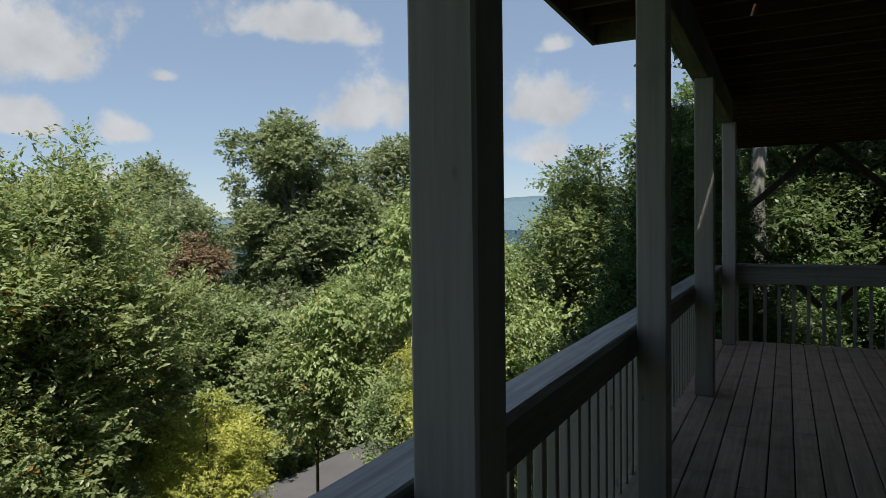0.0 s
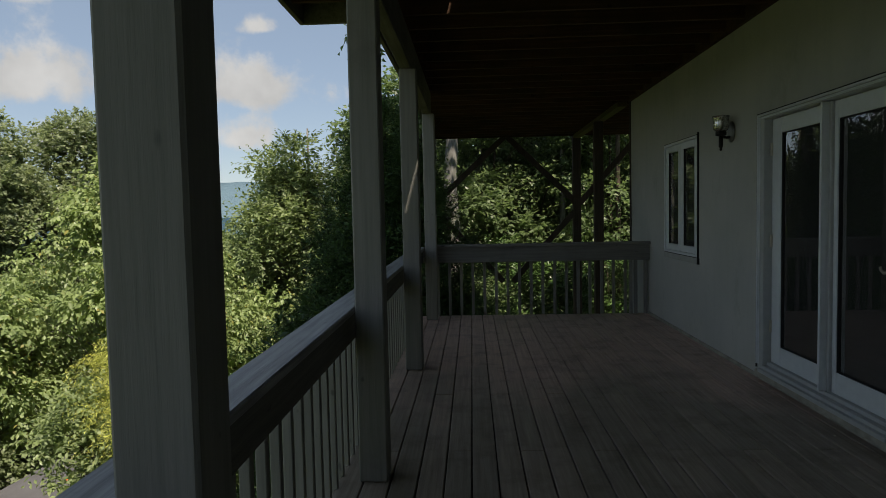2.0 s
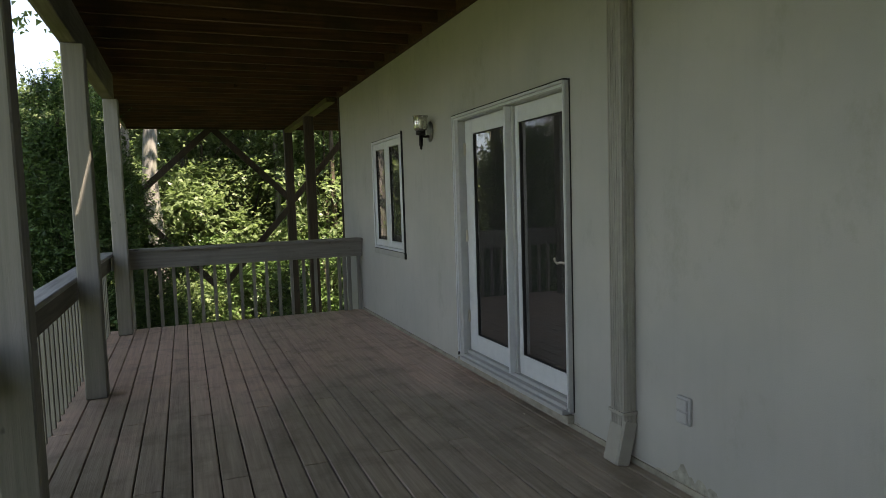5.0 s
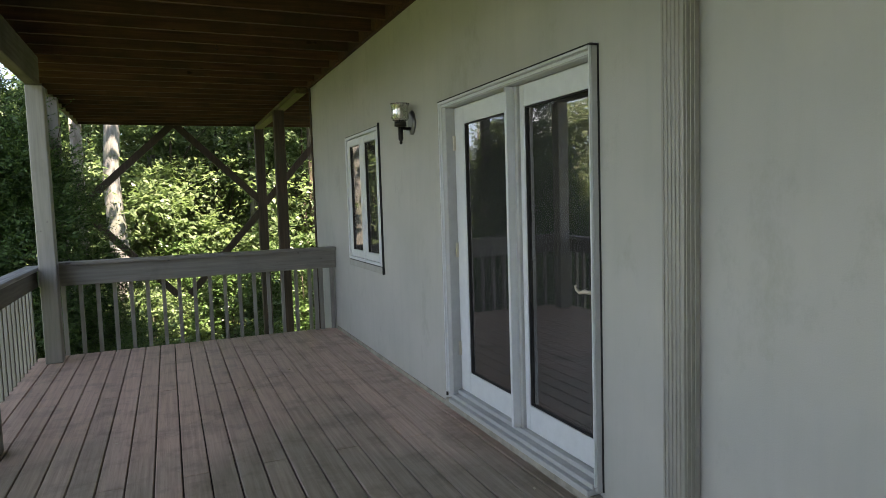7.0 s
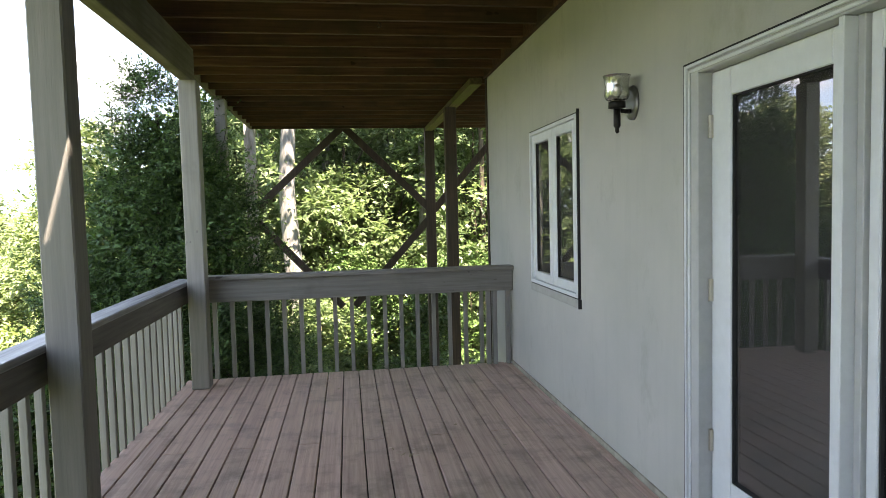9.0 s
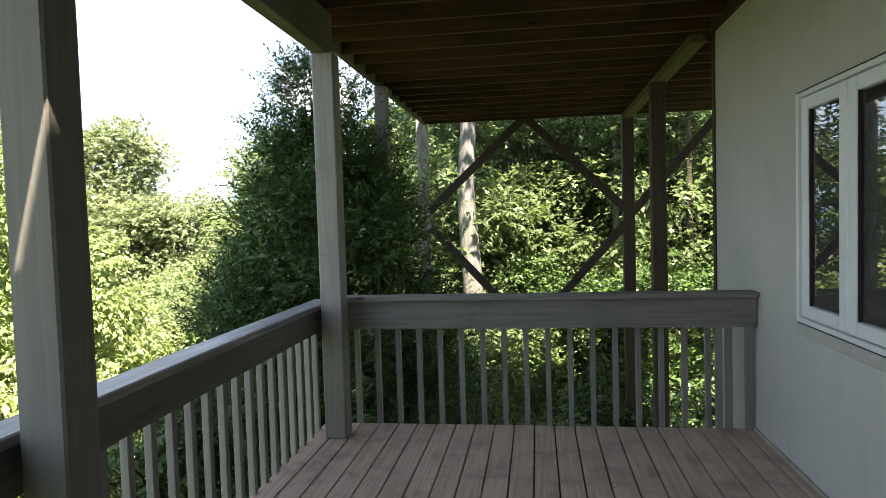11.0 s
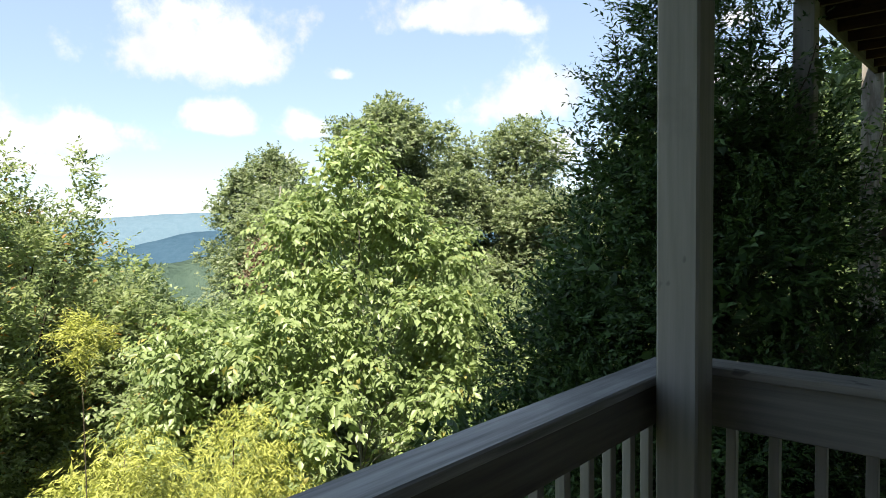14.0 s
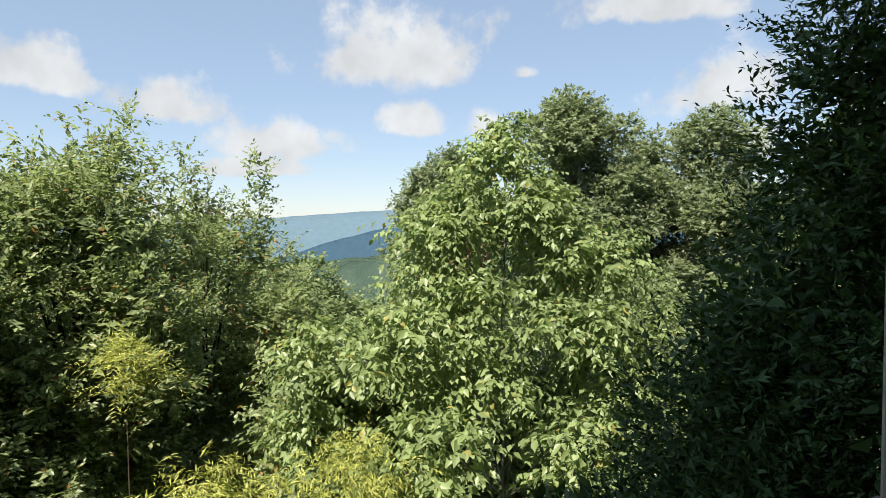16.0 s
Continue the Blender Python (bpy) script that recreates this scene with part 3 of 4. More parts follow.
# ---- patio door ----
def patio_door():
    ob = thing("door_1", None, None, "white double glazed patio door, shut, deep in a white frame", "door", kind="structure")
    x = WALL_X
    y0, y1, z0, z1 = DOOR_Y0, DOOR_Y1, DOOR_Z0, DOOR_Z1
    part("frame", B(x - 0.035, x + 0.20, y0, y0 + 0.022, z0, z1, bevel=0.004), M_TRIM, ob)
    part("frame", B(x - 0.035, x + 0.20, y1 - 0.095, y1, z0, z1, bevel=0.004), M_TRIM, ob)
    part("frame", B(x - 0.035, x + 0.20, y0 + 0.022, y1 - 0.095, z1 - 0.045, z1, bevel=0.004), M_TRIM, ob)
    for deep, top in ((0.075, z0 + 0.012), (0.045, z0 + 0.035), (0.0, z0 + 0.06)):
        part("sill", B(x - deep, x + 0.19 - deep * 0.01, y0 + 0.023, y1 - 0.096, top - 0.03, top, bevel=0.003), M_TRIM, ob)
    part("sill_board", B(x - 0.05, x - 0.001, y0, y1 + 0.02, 0.03, z0 - 0.02, bevel=0.004), M_FOOT, ob, "stained board under the door sill")
    mid = 4.535
    part("mullion", B(x - 0.035, x + 0.10, mid + 0.002, mid + 0.026, z0 + 0.061, z1 - 0.046, bevel=0.003), M_WHITE, ob)
    part("astragal", B(x + 0.012, x + 0.10, mid - 0.03, mid + 0.001, z0 + 0.061, z1 - 0.046, bevel=0.003), M_TRIM, ob)
    fx = x + 0.03
    for a, b, near, far in ((y0 + 0.024, mid - 0.032, 0.085, 0.045), (mid + 0.028, y1 - 0.097, 0.10, 0.145)):
        low, high = z0 + 0.205, z1 - 0.165
        leaf_door = part("door_leaf", B(fx, fx + 0.045, a, a + near, z0 + 0.062, z1 - 0.047, bevel=0.004), M_WHITE, ob)
        part("stile", B(fx, fx + 0.045, b - far, b, z0 + 0.062, z1 - 0.047, bevel=0.004), M_WHITE, leaf_door)
        part("bottom_rail", B(fx, fx + 0.045, a + near, b - far, z0 + 0.062, low, bevel=0.004), M_WHITE, leaf_door)
        part("top_rail", B(fx, fx + 0.045, a + near, b - far, high, z1 - 0.047, bevel=0.004), M_WHITE, leaf_door)
        for p, q, r, t in ((a + near, a + near + 0.007, low, high), (b - far - 0.007, b - far, low, high), (a + near + 0.007, b - far - 0.007, low, low + 0.007), (a + near + 0.007, b - far - 0.007, high - 0.007, high)):
            part("gasket", B(fx + 0.008, fx + 0.04, p, q, r, t), M_GASKET, leaf_door, "black rubber gasket")
        pane = part("pane", B(fx + 0.020, fx + 0.026, a + near + 0.007, b - far - 0.007, low + 0.007, high - 0.007), M_GLASS, leaf_door)
        pane.visible_shadow = False
    for p, q, r, t in ((y0 - 0.006, y0, z0, z1), (y1, y1 + 0.009, z0, z1), (y0 - 0.006, y1 + 0.009, z1, z1 + 0.008)):
        part("sealant", B(x - (0.046 if p > 4 or q > 5 else 0.006), x + 0.01, p, q, r, t), M_GASKET, ob, "dark seam round the frame")
    return ob


def casement_window():
    ob = thing("window_1", None, None, "white two-light casement window with a thin grey surround", "window", kind="structure")
    x = WALL_X
    y0, y1, z0, z1 = WIN_Y0, WIN_Y1, WIN_Z0, WIN_Z1
    for a, b, c, d in ((y0, y0 + 0.028, z0, z1), (y1 - 0.028, y1, z0, z1), (y0 + 0.028, y1 - 0.028, z1 - 0.028, z1), (y0 + 0.028, y1 - 0.028, z0, z0 + 0.028)):
        part("frame", B(x - 0.025, x + 0.18, a, b, c, d, bevel=0.004), M_WHITE, ob)
    part("sill", B(x - 0.022, x + 0.02, y0 - 0.012, y1 + 0.012, z0 - 0.07, z0 - 0.008, bevel=0.004), M_SILL, ob, "stucco-coloured band under the sashes")
    for p, q, r, t in ((y0 - 0.010, y0, z0, z1 + 0.03), (y1, y1 + 0.008, z0, z1), (y0, y1 + 0.008, z1, z1 + 0.008), (y0, y1, z0 - 0.008, z0)):
        part("sealant", B(x - 0.018, x + 0.01, p, q, r, t), M_GASKET, ob, "dark seam round the frame")
    part("sill_end", B(x - 0.024, x + 0.01, y0 - 0.022, y0 - 0.0125, z0 - 0.072, z0 - 0.006), M_GASKET, ob, "dark open end of the sill band")
    mid = (y0 + y1) / 2
    for a, b in ((y0 + 0.03, mid - 0.002), (mid + 0.002, y1 - 0.03)):
        sash = part("sash", B(x - 0.008, x + 0.04, a, a + 0.085, z0 + 0.03, z1 - 0.03, bevel=0.005), M_WHITE, ob)
        part("stile", B(x - 0.008, x + 0.04, b - 0.085, b, z0 + 0.03, z1 - 0.03, bevel=0.005), M_WHITE, sash)
        part("rail", B(x - 0.008, x + 0.04, a + 0.085, b - 0.085, z0 + 0.03, z0 + 0.10, bevel=0.005), M_WHITE, sash)
        part("rail", B(x - 0.008, x + 0.04, a + 0.085, b - 0.085, z1 - 0.10, z1 - 0.03, bevel=0.005), M_WHITE, sash)
        for p, q, r, t in ((a + 0.085, a + 0.095, z0 + 0.10, z1 - 0.10), (b - 0.095, b - 0.085, z0 + 0.10, z1 - 0.10)):
            part("gasket", B(x + 0.0, x + 0.03, p, q, r, t), M_GASKET, sash)
        pane = part("pane", B(x + 0.012, x + 0.018, a + 0.095, b - 0.095, z0 + 0.10, z1 - 0.10), M_GLASS, sash)
        pane.visible_shadow = False
    return ob


patio_door()
casement_window()



# ---- door and wall fittings ----
def door_fittings():
    door = bpy.data.objects["door_1"]
    x = WALL_X
    y0, y1, z0, z1 = DOOR_Y0, DOOR_Y1, DOOR_Z0, DOOR_Z1
    for off, deep in ((0.0, 0.050), (0.022, 0.043)):
        a, b = y0 + 0.3 * off, y1 - off
        for p, q, r, t in ((a, a + 0.008, z0 + 0.03, z1 - off), (b - 0.014, b, z0 + 0.03, z1 - off), (a + 0.008, b - 0.014, z1 - off - 0.014, z1 - off)):
            part("bead", B(x - deep, x - 0.034, p, q, r, t, bevel=0.003), M_WHITE, door)
    y, z = y0 + 0.070, 1.025
    plate = part("handle_plate", B(x + 0.021, x + 0.0295, y - 0.014, y + 0.014, z - 0.035, z + 0.035, bevel=0.003), M_BRASS, door, "satin nickel handle plate")
    bm = bmesh.new()
    tube(bm, [(x + 0.025, y, z), (x - 0.02, y, z), (x - 0.027, y + 0.02, z + 0.004), (x - 0.029, y + 0.055, z - 0.006), (x - 0.028, y + 0.085, z + 0.008), (x - 0.028, y + 0.093, z + 0.022), (x - 0.028, y + 0.082, z + 0.026)],
         [0.009, 0.009, 0.010, 0.008, 0.007, 0.006, 0.005], 8)
    part("handle", bm, M_BRASS, plate, "satin nickel scroll lever handle")
    part("lock", B(x + 0.022, x + 0.0295, y - 0.012, y + 0.012, z + 0.17, z + 0.235, bevel=0.005), M_BRASS, door, "satin nickel lock cylinder plate")
    for h in (0.45, 1.13, 1.85):
        part("hinge", B(x + 0.012, x + 0.0295, y1 - 0.113, y1 - 0.0985, h - 0.05, h + 0.05, bevel=0.002), M_BRASS, door)


def wall_lamp():
    ob = thing("wall_lamp", None, None, "dark bronze wall lantern with a clear glass cup shade", "wall lamp")
    x, y = 2.285, 5.995
    bm = bmesh.new()
    tube(bm, [(WALL_X - 0.001, 6.04, 2.10), (WALL_X - 0.014, 6.04, 2.10), (WALL_X - 0.022, 6.04, 2.10)], [0.075, 0.075, 0.05], 20)
    for v in bm.verts:
        v.co.z = 2.10 + (v.co.z - 2.10) * 1.25
    part("back_plate", bm, M_STEEL, ob, "grey metal back plate")
    bm = bmesh.new()
    tube(bm, [(WALL_X - 0.02, 6.04, 2.055), (2.34, 6.01, 2.05), (x, y, 2.055)], [0.014, 0.012, 0.012], 8)
    part("arm", bm, M_DARKMETAL, ob)
    bm = bmesh.new()
    tube(bm, [(x, y, 1.93), (x, y, 1.94), (x, y, 1.955), (x, y, 1.97), (x, y, 2.06)], [0.004, 0.012, 0.010, 0.019, 0.019], 12)
    tube(bm, [(x, y, 2.062), (x, y, 2.066), (x, y, 2.098), (x, y, 2.102)], [0.03, 0.046, 0.046, 0.038], 16)
    part("stem", bm, M_DARKMETAL, ob)
    bm = bmesh.new()
    tube(bm, [(x, y, 2.102), (x, y, 2.112), (x, y, 2.13), (x, y, 2.175), (x, y, 2.22), (x, y, 2.236)], [0.042, 0.058, 0.066, 0.063, 0.067, 0.074], 24, cap=False)
    bmesh.ops.solidify(bm, geom=bm.faces[:], thickness=0.004)
    shade = part("shade", bm, M_SHADE, ob, "clear seeded glass cup shade")
    bm = bmesh.new()
    tube(bm, [(x, y, 2.104), (x, y, 2.13), (x, y, 2.15), (x, y, 2.18), (x, y, 2.195)], [0.014, 0.014, 0.026, 0.024, 0.006], 12)
    part("bulb", bm, M_BULB, ob, "unlit white bulb")
    ob.location = (0.0, 0.075, -0.027)
    return ob


def downspout():
    ob = thing("downspout", None, None, "beige fluted downspout fixed to the stucco wall", "downspout")
    x0, x1, y0, y1 = 2.312, 2.398, 3.140, 3.252
    part("pipe", B(x0, x1, y0, y1, 0.20, 3.6, bevel=0.006), M_SPOUT, ob)
    for k in range(5):
        y = y0 + 0.012 + 0.020 * k
        part("flute", B(x0 - 0.005, x0 - 0.0005, y, y + 0.011, 0.21, 3.55, bevel=0.002), M_SPOUT, ob)
    for k in range(3):
        x = x0 + 0.014 + 0.02 * k
        part("flute", B(x, x + 0.010, y0 - 0.005, y0 - 0.0005, 0.21, 3.55, bevel=0.002), M_SPOUT, ob)
    m = Matrix.Translation((2.355, 3.196, 0.21)) @ pose(0, 0, 0, 0, 14, 0)
    part("elbow", B(-0.045, 0.045, -0.062, 0.062, -0.215, 0.03, bevel=0.008, m=m), M_SPOUT, ob)
    part("strap", B(x0 - 0.008, x1, y0 - 0.010, y1 + 0.010, 0.27, 0.29, bevel=0.002), M_SPOUT, ob)
    return ob


def wall_outlet():
    ob = thing("outlet_cover", None, None, "grey weatherproof outlet cover low on the stucco wall", "outlet")
    part("box", B(WALL_X - 0.022, WALL_X - 0.001, 2.70, 2.785, 0.39, 0.525, bevel=0.005), M_TRIM, ob)
    for z in (0.398, 0.461):
        part("flap", B(WALL_X - 0.032, WALL_X - 0.0225, 2.707, 2.778, z, z + 0.056, bevel=0.004), M_TRIM, ob)
    ob.location = (0.0, 0.028, -0.058)
    return ob




def ceiling_hook():
    ob = thing("ceiling_hook", None, None, "small rusty screw hook under a joist", "hook")
    x, y, z = 1.12, NEAR_END + 0.406 * 29 + 0.019, JOIST_Z
    bm = bmesh.new()
    tube(bm, [(x, y, z + 0.02), (x, y, z - 0.018)] + [(x + 0.016 * math.sin(a), y, z - 0.034 + 0.016 * math.cos(a)) for a in (0.0, 0.8, 1.6, 2.4, 3.2, 4.0, 4.7)], [0.003] * 9, 6)
    part("shank", bm, M_DARKMETAL, ob)
    return ob


ceiling_hook()
M_BULB = plain("bulb_white", (0.7, 0.7, 0.66), 0.3, 0.4)
M_SHADE = glass("shade_glass", (0.86, 0.86, 0.80), 0.10)
door_fittings()
wall_lamp()
downspout()
wall_outlet()
thing("corner_trim", B(WALL_X - 0.014, WALL_X - 0.001, WALL_END - 0.045, WALL_END + 0.02, -0.3, JOIST_Z, bevel=0.003), M_BRACE, "dark trim strip on the wall's end", "trim", kind="structure")
thing("foundation_strip", B(WALL_X - 0.012, WALL_X - 0.001, NEAR_END, DECK_Y1 - 0.05, -0.02, 0.028), M_FOOT, "stained strip along the foot of the stucco", "baseboard", kind="structure")

# ---- hillside ----
def ground_z(x, y):
    d = np.maximum(0.0, -x - 0.5)
    z = -3.2 - 0.33 * np.minimum(d, 40) - 0.16 * np.maximum(d - 40, 0) - 0.03 * np.clip(y - 5, 0, 60)
    z = z + 0.02 * np.maximum(0, y - 12) * np.exp(-d / 6)
    return np.maximum(z, -260.0)


def sheet(name, us, vs, height, material):
    xs, ys = np.meshgrid(us, vs)
    verts = np.stack([xs, ys, height(xs, ys)], -1).reshape(-1, 3)
    i = np.arange(xs.size).reshape(xs.shape)
    quads = np.stack([i[:-1, :-1], i[:-1, 1:], i[1:, 1:], i[1:, :-1]], -1).reshape(-1, 4)
    return new(name, arrays_mesh(name, verts, quads, material, True))


axis = np.concatenate([-np.geomspace(1900, 62, 26), np.arange(-60, 60.1, 1.5), np.geomspace(62, 1900, 26)])
tagged(sheet("ground", axis, axis, lambda x, y: ground_z(x, y) + 0.18 * np.sin(x * 0.7 + 1.3) * np.cos(y * 0.55), M_EARTH),
       "grassy wooded hillside falling away below the deck", "ground", kind="structure")


def driveway():
    """An asphalt drive that bends away down the slope."""
    verts, n = [], 40
    for k in range(n + 1):
        y = 2 + 44 * k / n
        mid = -15.9 + 0.9 * math.sin((y - 14) * 0.12) - 0.012 * max(0, y - 26) ** 2
        for w in (-1.9, 0.0, 1.9):
            x = mid + w
            verts.append((x, y, float(ground_z(np.array(mid), np.array(y))) + 0.32 - 0.02 * abs(w)))
    i = np.arange(len(verts)).reshape(n + 1, 3)
    quads = np.stack([i[:-1, :-1], i[:-1, 1:], i[1:, 1:], i[1:, :-1]], -1).reshape(-1, 4)
    ob = new("road", arrays_mesh("road", np.array(verts), quads, M_ROAD, True))
    return tagged(ob, "grey asphalt driveway down the slope", "road", kind="structure")


driveway()


def ridge(name, label, distance, a0, a1, base, tops, material, seed):
    """A far wooded ridge: a long hill with depth, its crest by azimuth."""
    rng = np.random.default_rng(seed)
    n = 160
    a = np.radians(np.linspace(a0, a1, n))
    crest = np.interp(np.linspace(0, 1, n), [p for p, _ in tops], [z for _, z in tops])
    crest = crest + np.convolve(rng.normal(scale=3.5, size=n + 8), np.ones(9) / 9, "valid") * 2 + rng.normal(scale=0.8, size=n)
    rows = []
    for f, h in ((0.80, 0.0), (0.88, 0.45), (0.95, 0.85), (1.0, 1.0), (1.1, 0.6), (1.2, 0.0)):
        r = distance * f
        rows.append(np.stack([-np.sin(a) * r, np.cos(a) * r, base + (crest - base) * h], -1))
    verts = np.stack(rows).reshape(-1, 3)
    i = np.arange(len(verts)).reshape(len(rows), n)
    quads = np.stack([i[:-1, :-1], i[1:, :-1], i[1:, 1:], i[:-1, 1:]], -1).reshape(-1, 4)
    return tagged(new(name, arrays_mesh(name, verts, quads, material, True)), label, "hill", kind="structure")


ridge("backdrop_ridge", "far wooded mountain ridge under the sky, painted blue with haze", 3600, 0, 130, -300, [(0, 120), (0.15, 180), (0.25, 110), (0.42, 60), (0.475, 57), (0.497, 49), (0.527, 30), (0.559, 14), (0.7, 10), (1, 30)], M_RIDGE1, 1)
ridge("backdrop_hill", "nearer wooded ridge, painted dark blue with haze", 2300, 20, 120, -300, [(0, -5), (0.25, 0), (0.36, -10), (0.427, -28), (0.466, -66), (0.52, -130), (0.6, -170), (1, -160)], M_RIDGE2, 2)
ridge("backdrop_valley", "green wooded valley floor, painted pale with haze", 720, 0, 130, -300, [(0, -15), (0.35, -28), (0.475, -36), (0.5, -42), (0.6, -40), (1, -20)], M_VALLEY, 3)


# ---- trees ----
def unit(v):
    return v / np.maximum(np.linalg.norm(v, axis=-1, keepdims=True), 1e-9)


def lobes_of(rng, center, radii, count, size, shape="round"):
    """Centres and sizes of the clumps of a crown, uneven over its surface and inside; a cone's clumps shrink upward."""
    d = unit(rng.normal(size=(count, 3)))
    r = rng.uniform(0.3, 1.0, (count, 1)) ** 0.6
    c = d * r
    s = size * rng.uniform(0.55, 1.4, count)
    if shape == "cone":
        h = 1 - 2 * rng.uniform(0, 1, count) ** 0.75
        a = rng.uniform(0, 2 * np.pi, count)
        w = np.clip((1 - h) / 2, 0.03, 0.65) * np.sqrt(rng.uniform(0.2, 1.0, count))
        c = np.stack([np.cos(a) * w, np.sin(a) * w, h], -1)
        s = s * np.clip(0.45 + (1 - h) * 0.4, 0.4, 1.1)
    if shape == "spire":
        h = 1 - 2 * rng.uniform(0, 1, count) ** 0.72
        a = rng.uniform(0, 2 * np.pi, count)
        w = np.clip((1 - h) / 2, 0.012, 0.65) ** 0.82 * np.sqrt(rng.uniform(0.25, 1.0, count))
        c = np.stack([np.cos(a) * w, np.sin(a) * w, h], -1)
        s = s * np.clip(0.62 + (1 - h) * 0.35, 0.55, 1.1)
    return np.asarray(center) + c * np.asarray(radii), s


def twig_leaves(name, rng, starts, ways, lengths, per, length, width, material, droop=0.2, hang=0.3, open_=0.9, fold=0.25, far=False):
    """Leaves set in two ranks along many twigs: each a pair of triangles folded along its rib."""
    n = len(starts)
    t = (np.arange(per)[None] + rng.uniform(0.1, 0.9, (n, per))) / per
    p = starts[:, None] + ways[:, None] * (lengths[:, None] * t)[..., None]
    p[..., 2] -= droop * lengths[:, None] * t ** 2
    up = np.array([0, 0, 1.0])
    side = unit(np.cross(ways, up) + rng.normal(scale=0.25, size=(n, 3)))
    sign = np.where((np.arange(per) + rng.integers(0, 2, (n, 1))) % 2, 1.0, -1.0)[..., None]
    along = side[:, None] * sign * open_ + ways[:, None] * 0.6 + rng.normal(scale=0.3, size=(n, per, 3)) - up * hang
    along = unit(along)
    normal = up * 0.8 + rng.normal(scale=0.45, size=(n, per, 3)) + 0.35 * ways[:, None]
    normal = unit(normal - along * (normal * along).sum(-1, keepdims=True))
    across = np.cross(normal, along)
    s = rng.uniform(0.6, 1.25, (n, per, 1)) * (1.1 - 0.45 * t[..., None])
    L, W, lift = along * length * s, across * width * s * 0.5, normal * width * fold * s
    if far:
        v = np.stack([p - W * 0.2, p + L * 0.5 + W * 1.7, p + L * 1.05 - W * 0.7], 2).reshape(-1, 3)
        return arrays_mesh(name, v, np.arange(n * per * 3).reshape(-1, 3), material)
    v = np.stack([p, p + L * 0.45 + W + lift, p + L, p + L * 0.45 - W + lift], 2).reshape(-1, 3)
    i = np.arange(n * per)[:, None] * 4
    tris = np.concatenate([i + [0, 1, 2], i + [0, 2, 3]], 1).reshape(-1, 3)
    return arrays_mesh(name, v, tris, material)


def crown_mesh(rng, centers, sizes, twigs, reach, per, length, width, material, lift=0.25, droop=0.2, hang=0.3, squash=0.75, open_=0.9, far=False):
    w = sizes ** 2
    pick = rng.choice(len(centers), twigs, p=w / w.sum())
    d = unit(rng.normal(size=(twigs, 3)) + np.array([0, 0, 0.15]))
    start = centers[pick] + d * sizes[pick][:, None] * rng.uniform(0.25, 0.92, (twigs, 1)) * np.array([1, 1, squash])
    way = unit(d + np.array([0, 0, lift]) + rng.normal(scale=0.3, size=(twigs, 3)))
    return twig_leaves("crown", rng, start, way, reach * rng.uniform(0.5, 1.2, twigs), per, length, width, material, droop, hang, open_, far=far)


def trunk_bm(rng, top, radius, limbs, centers, sides=9):
    bm = bmesh.new()
    base, top = Vector((0, 0, 0)), Vector(top)
    n = 8
    pts = [base.lerp(top, k / n) + Vector((rng.normal(scale=radius * 0.35), rng.normal(scale=radius * 0.35), 0)) * (k > 0) for k in range(n + 1)]
    tube(bm, pts, [radius * (1.3 if k == 0 else 1 - 0.82 * k / n) for k in range(n + 1)], sides)
    for k in range(min(limbs, len(centers))):
        c = Vector(centers[int(k * len(centers) / limbs)])
        f = min(0.92, max(0.2, (c.z / top.z) * rng.uniform(0.6, 0.9)))
        a = pts[int(f * n)].lerp(pts[min(n, int(f * n) + 1)], f * n - int(f * n))
        mid = a.lerp(c, 0.5) + Vector((0, 0, (c - a).length * 0.10))
        r0 = max(0.012, radius * (1 - 0.82 * f) * 0.55)
        tube(bm, [a, mid, c], [r0, r0 * 0.6, r0 * 0.2], 5)
    return bm


def tree(name, label, at, top_z, crown, leaves, leaf_material, bark_material, trunk_r, seed, group="trees", shape="round", limbs=16, extra=(), category="tree", **more):
    """crown: (centre height, radii, clumps, clump size); leaves: (twigs, twig reach, leaves a twig, leaf length, leaf width)."""
    rng = np.random.default_rng(seed)
    x, y = at
    z = float(ground_z(np.array(x), np.array(y))) - 0.3
    mid, radii, count, size = crown
    c, s = lobes_of(rng, (0, 0, mid - z), radii, count, size, shape)
    if extra:
        c = np.concatenate([c, np.array([[e[0] - x, e[1] - y, e[2] - z] for e in extra])])
        s = np.concatenate([s, np.array([e[3] for e in extra])])
    ob = thing(name, None, None, label, category, group)
    ob.location = (x, y, z)
    part("trunk", trunk_bm(rng, (0, 0, (top_z - z) * 0.93), trunk_r, limbs, c), bark_material, ob)
    twigs, reach, per, length, width = leaves
    me = crown_mesh(rng, c, s, twigs, reach, per, length, width, leaf_material, **more)
    o = new("crown", me)
    o.parent = ob
    return ob


# tall wood on the far slope
tree("oak_tree", "tall broad oak in full green leaf on the slope", (-35.3, 41.2), 11.9, (2.2, (5.2, 5.2, 9.4), 105, 1.7), (17000, 0.65, 7, 0.32, 0.21), M_FAROAK, M_BARK, 0.45, 1, far=True)
tree("oak_tree", "rounded green tree beyond the slope", (-50, 40), 8.5, (0.0, (5.0, 5.0, 8.2), 60, 2.0), (8500, 0.65, 7, 0.32, 0.21), M_FAROAK, M_BARK, 0.4, 2, far=True)
tree("oak_tree", "tall oak showing above the wood", (-32.5, 52.5), 10.5, (0.8, (4.6, 4.6, 9.0), 60, 2.0), (7500, 0.65, 7, 0.32, 0.21), M_FAROAK, M_BARK, 0.4, 3, far=True)
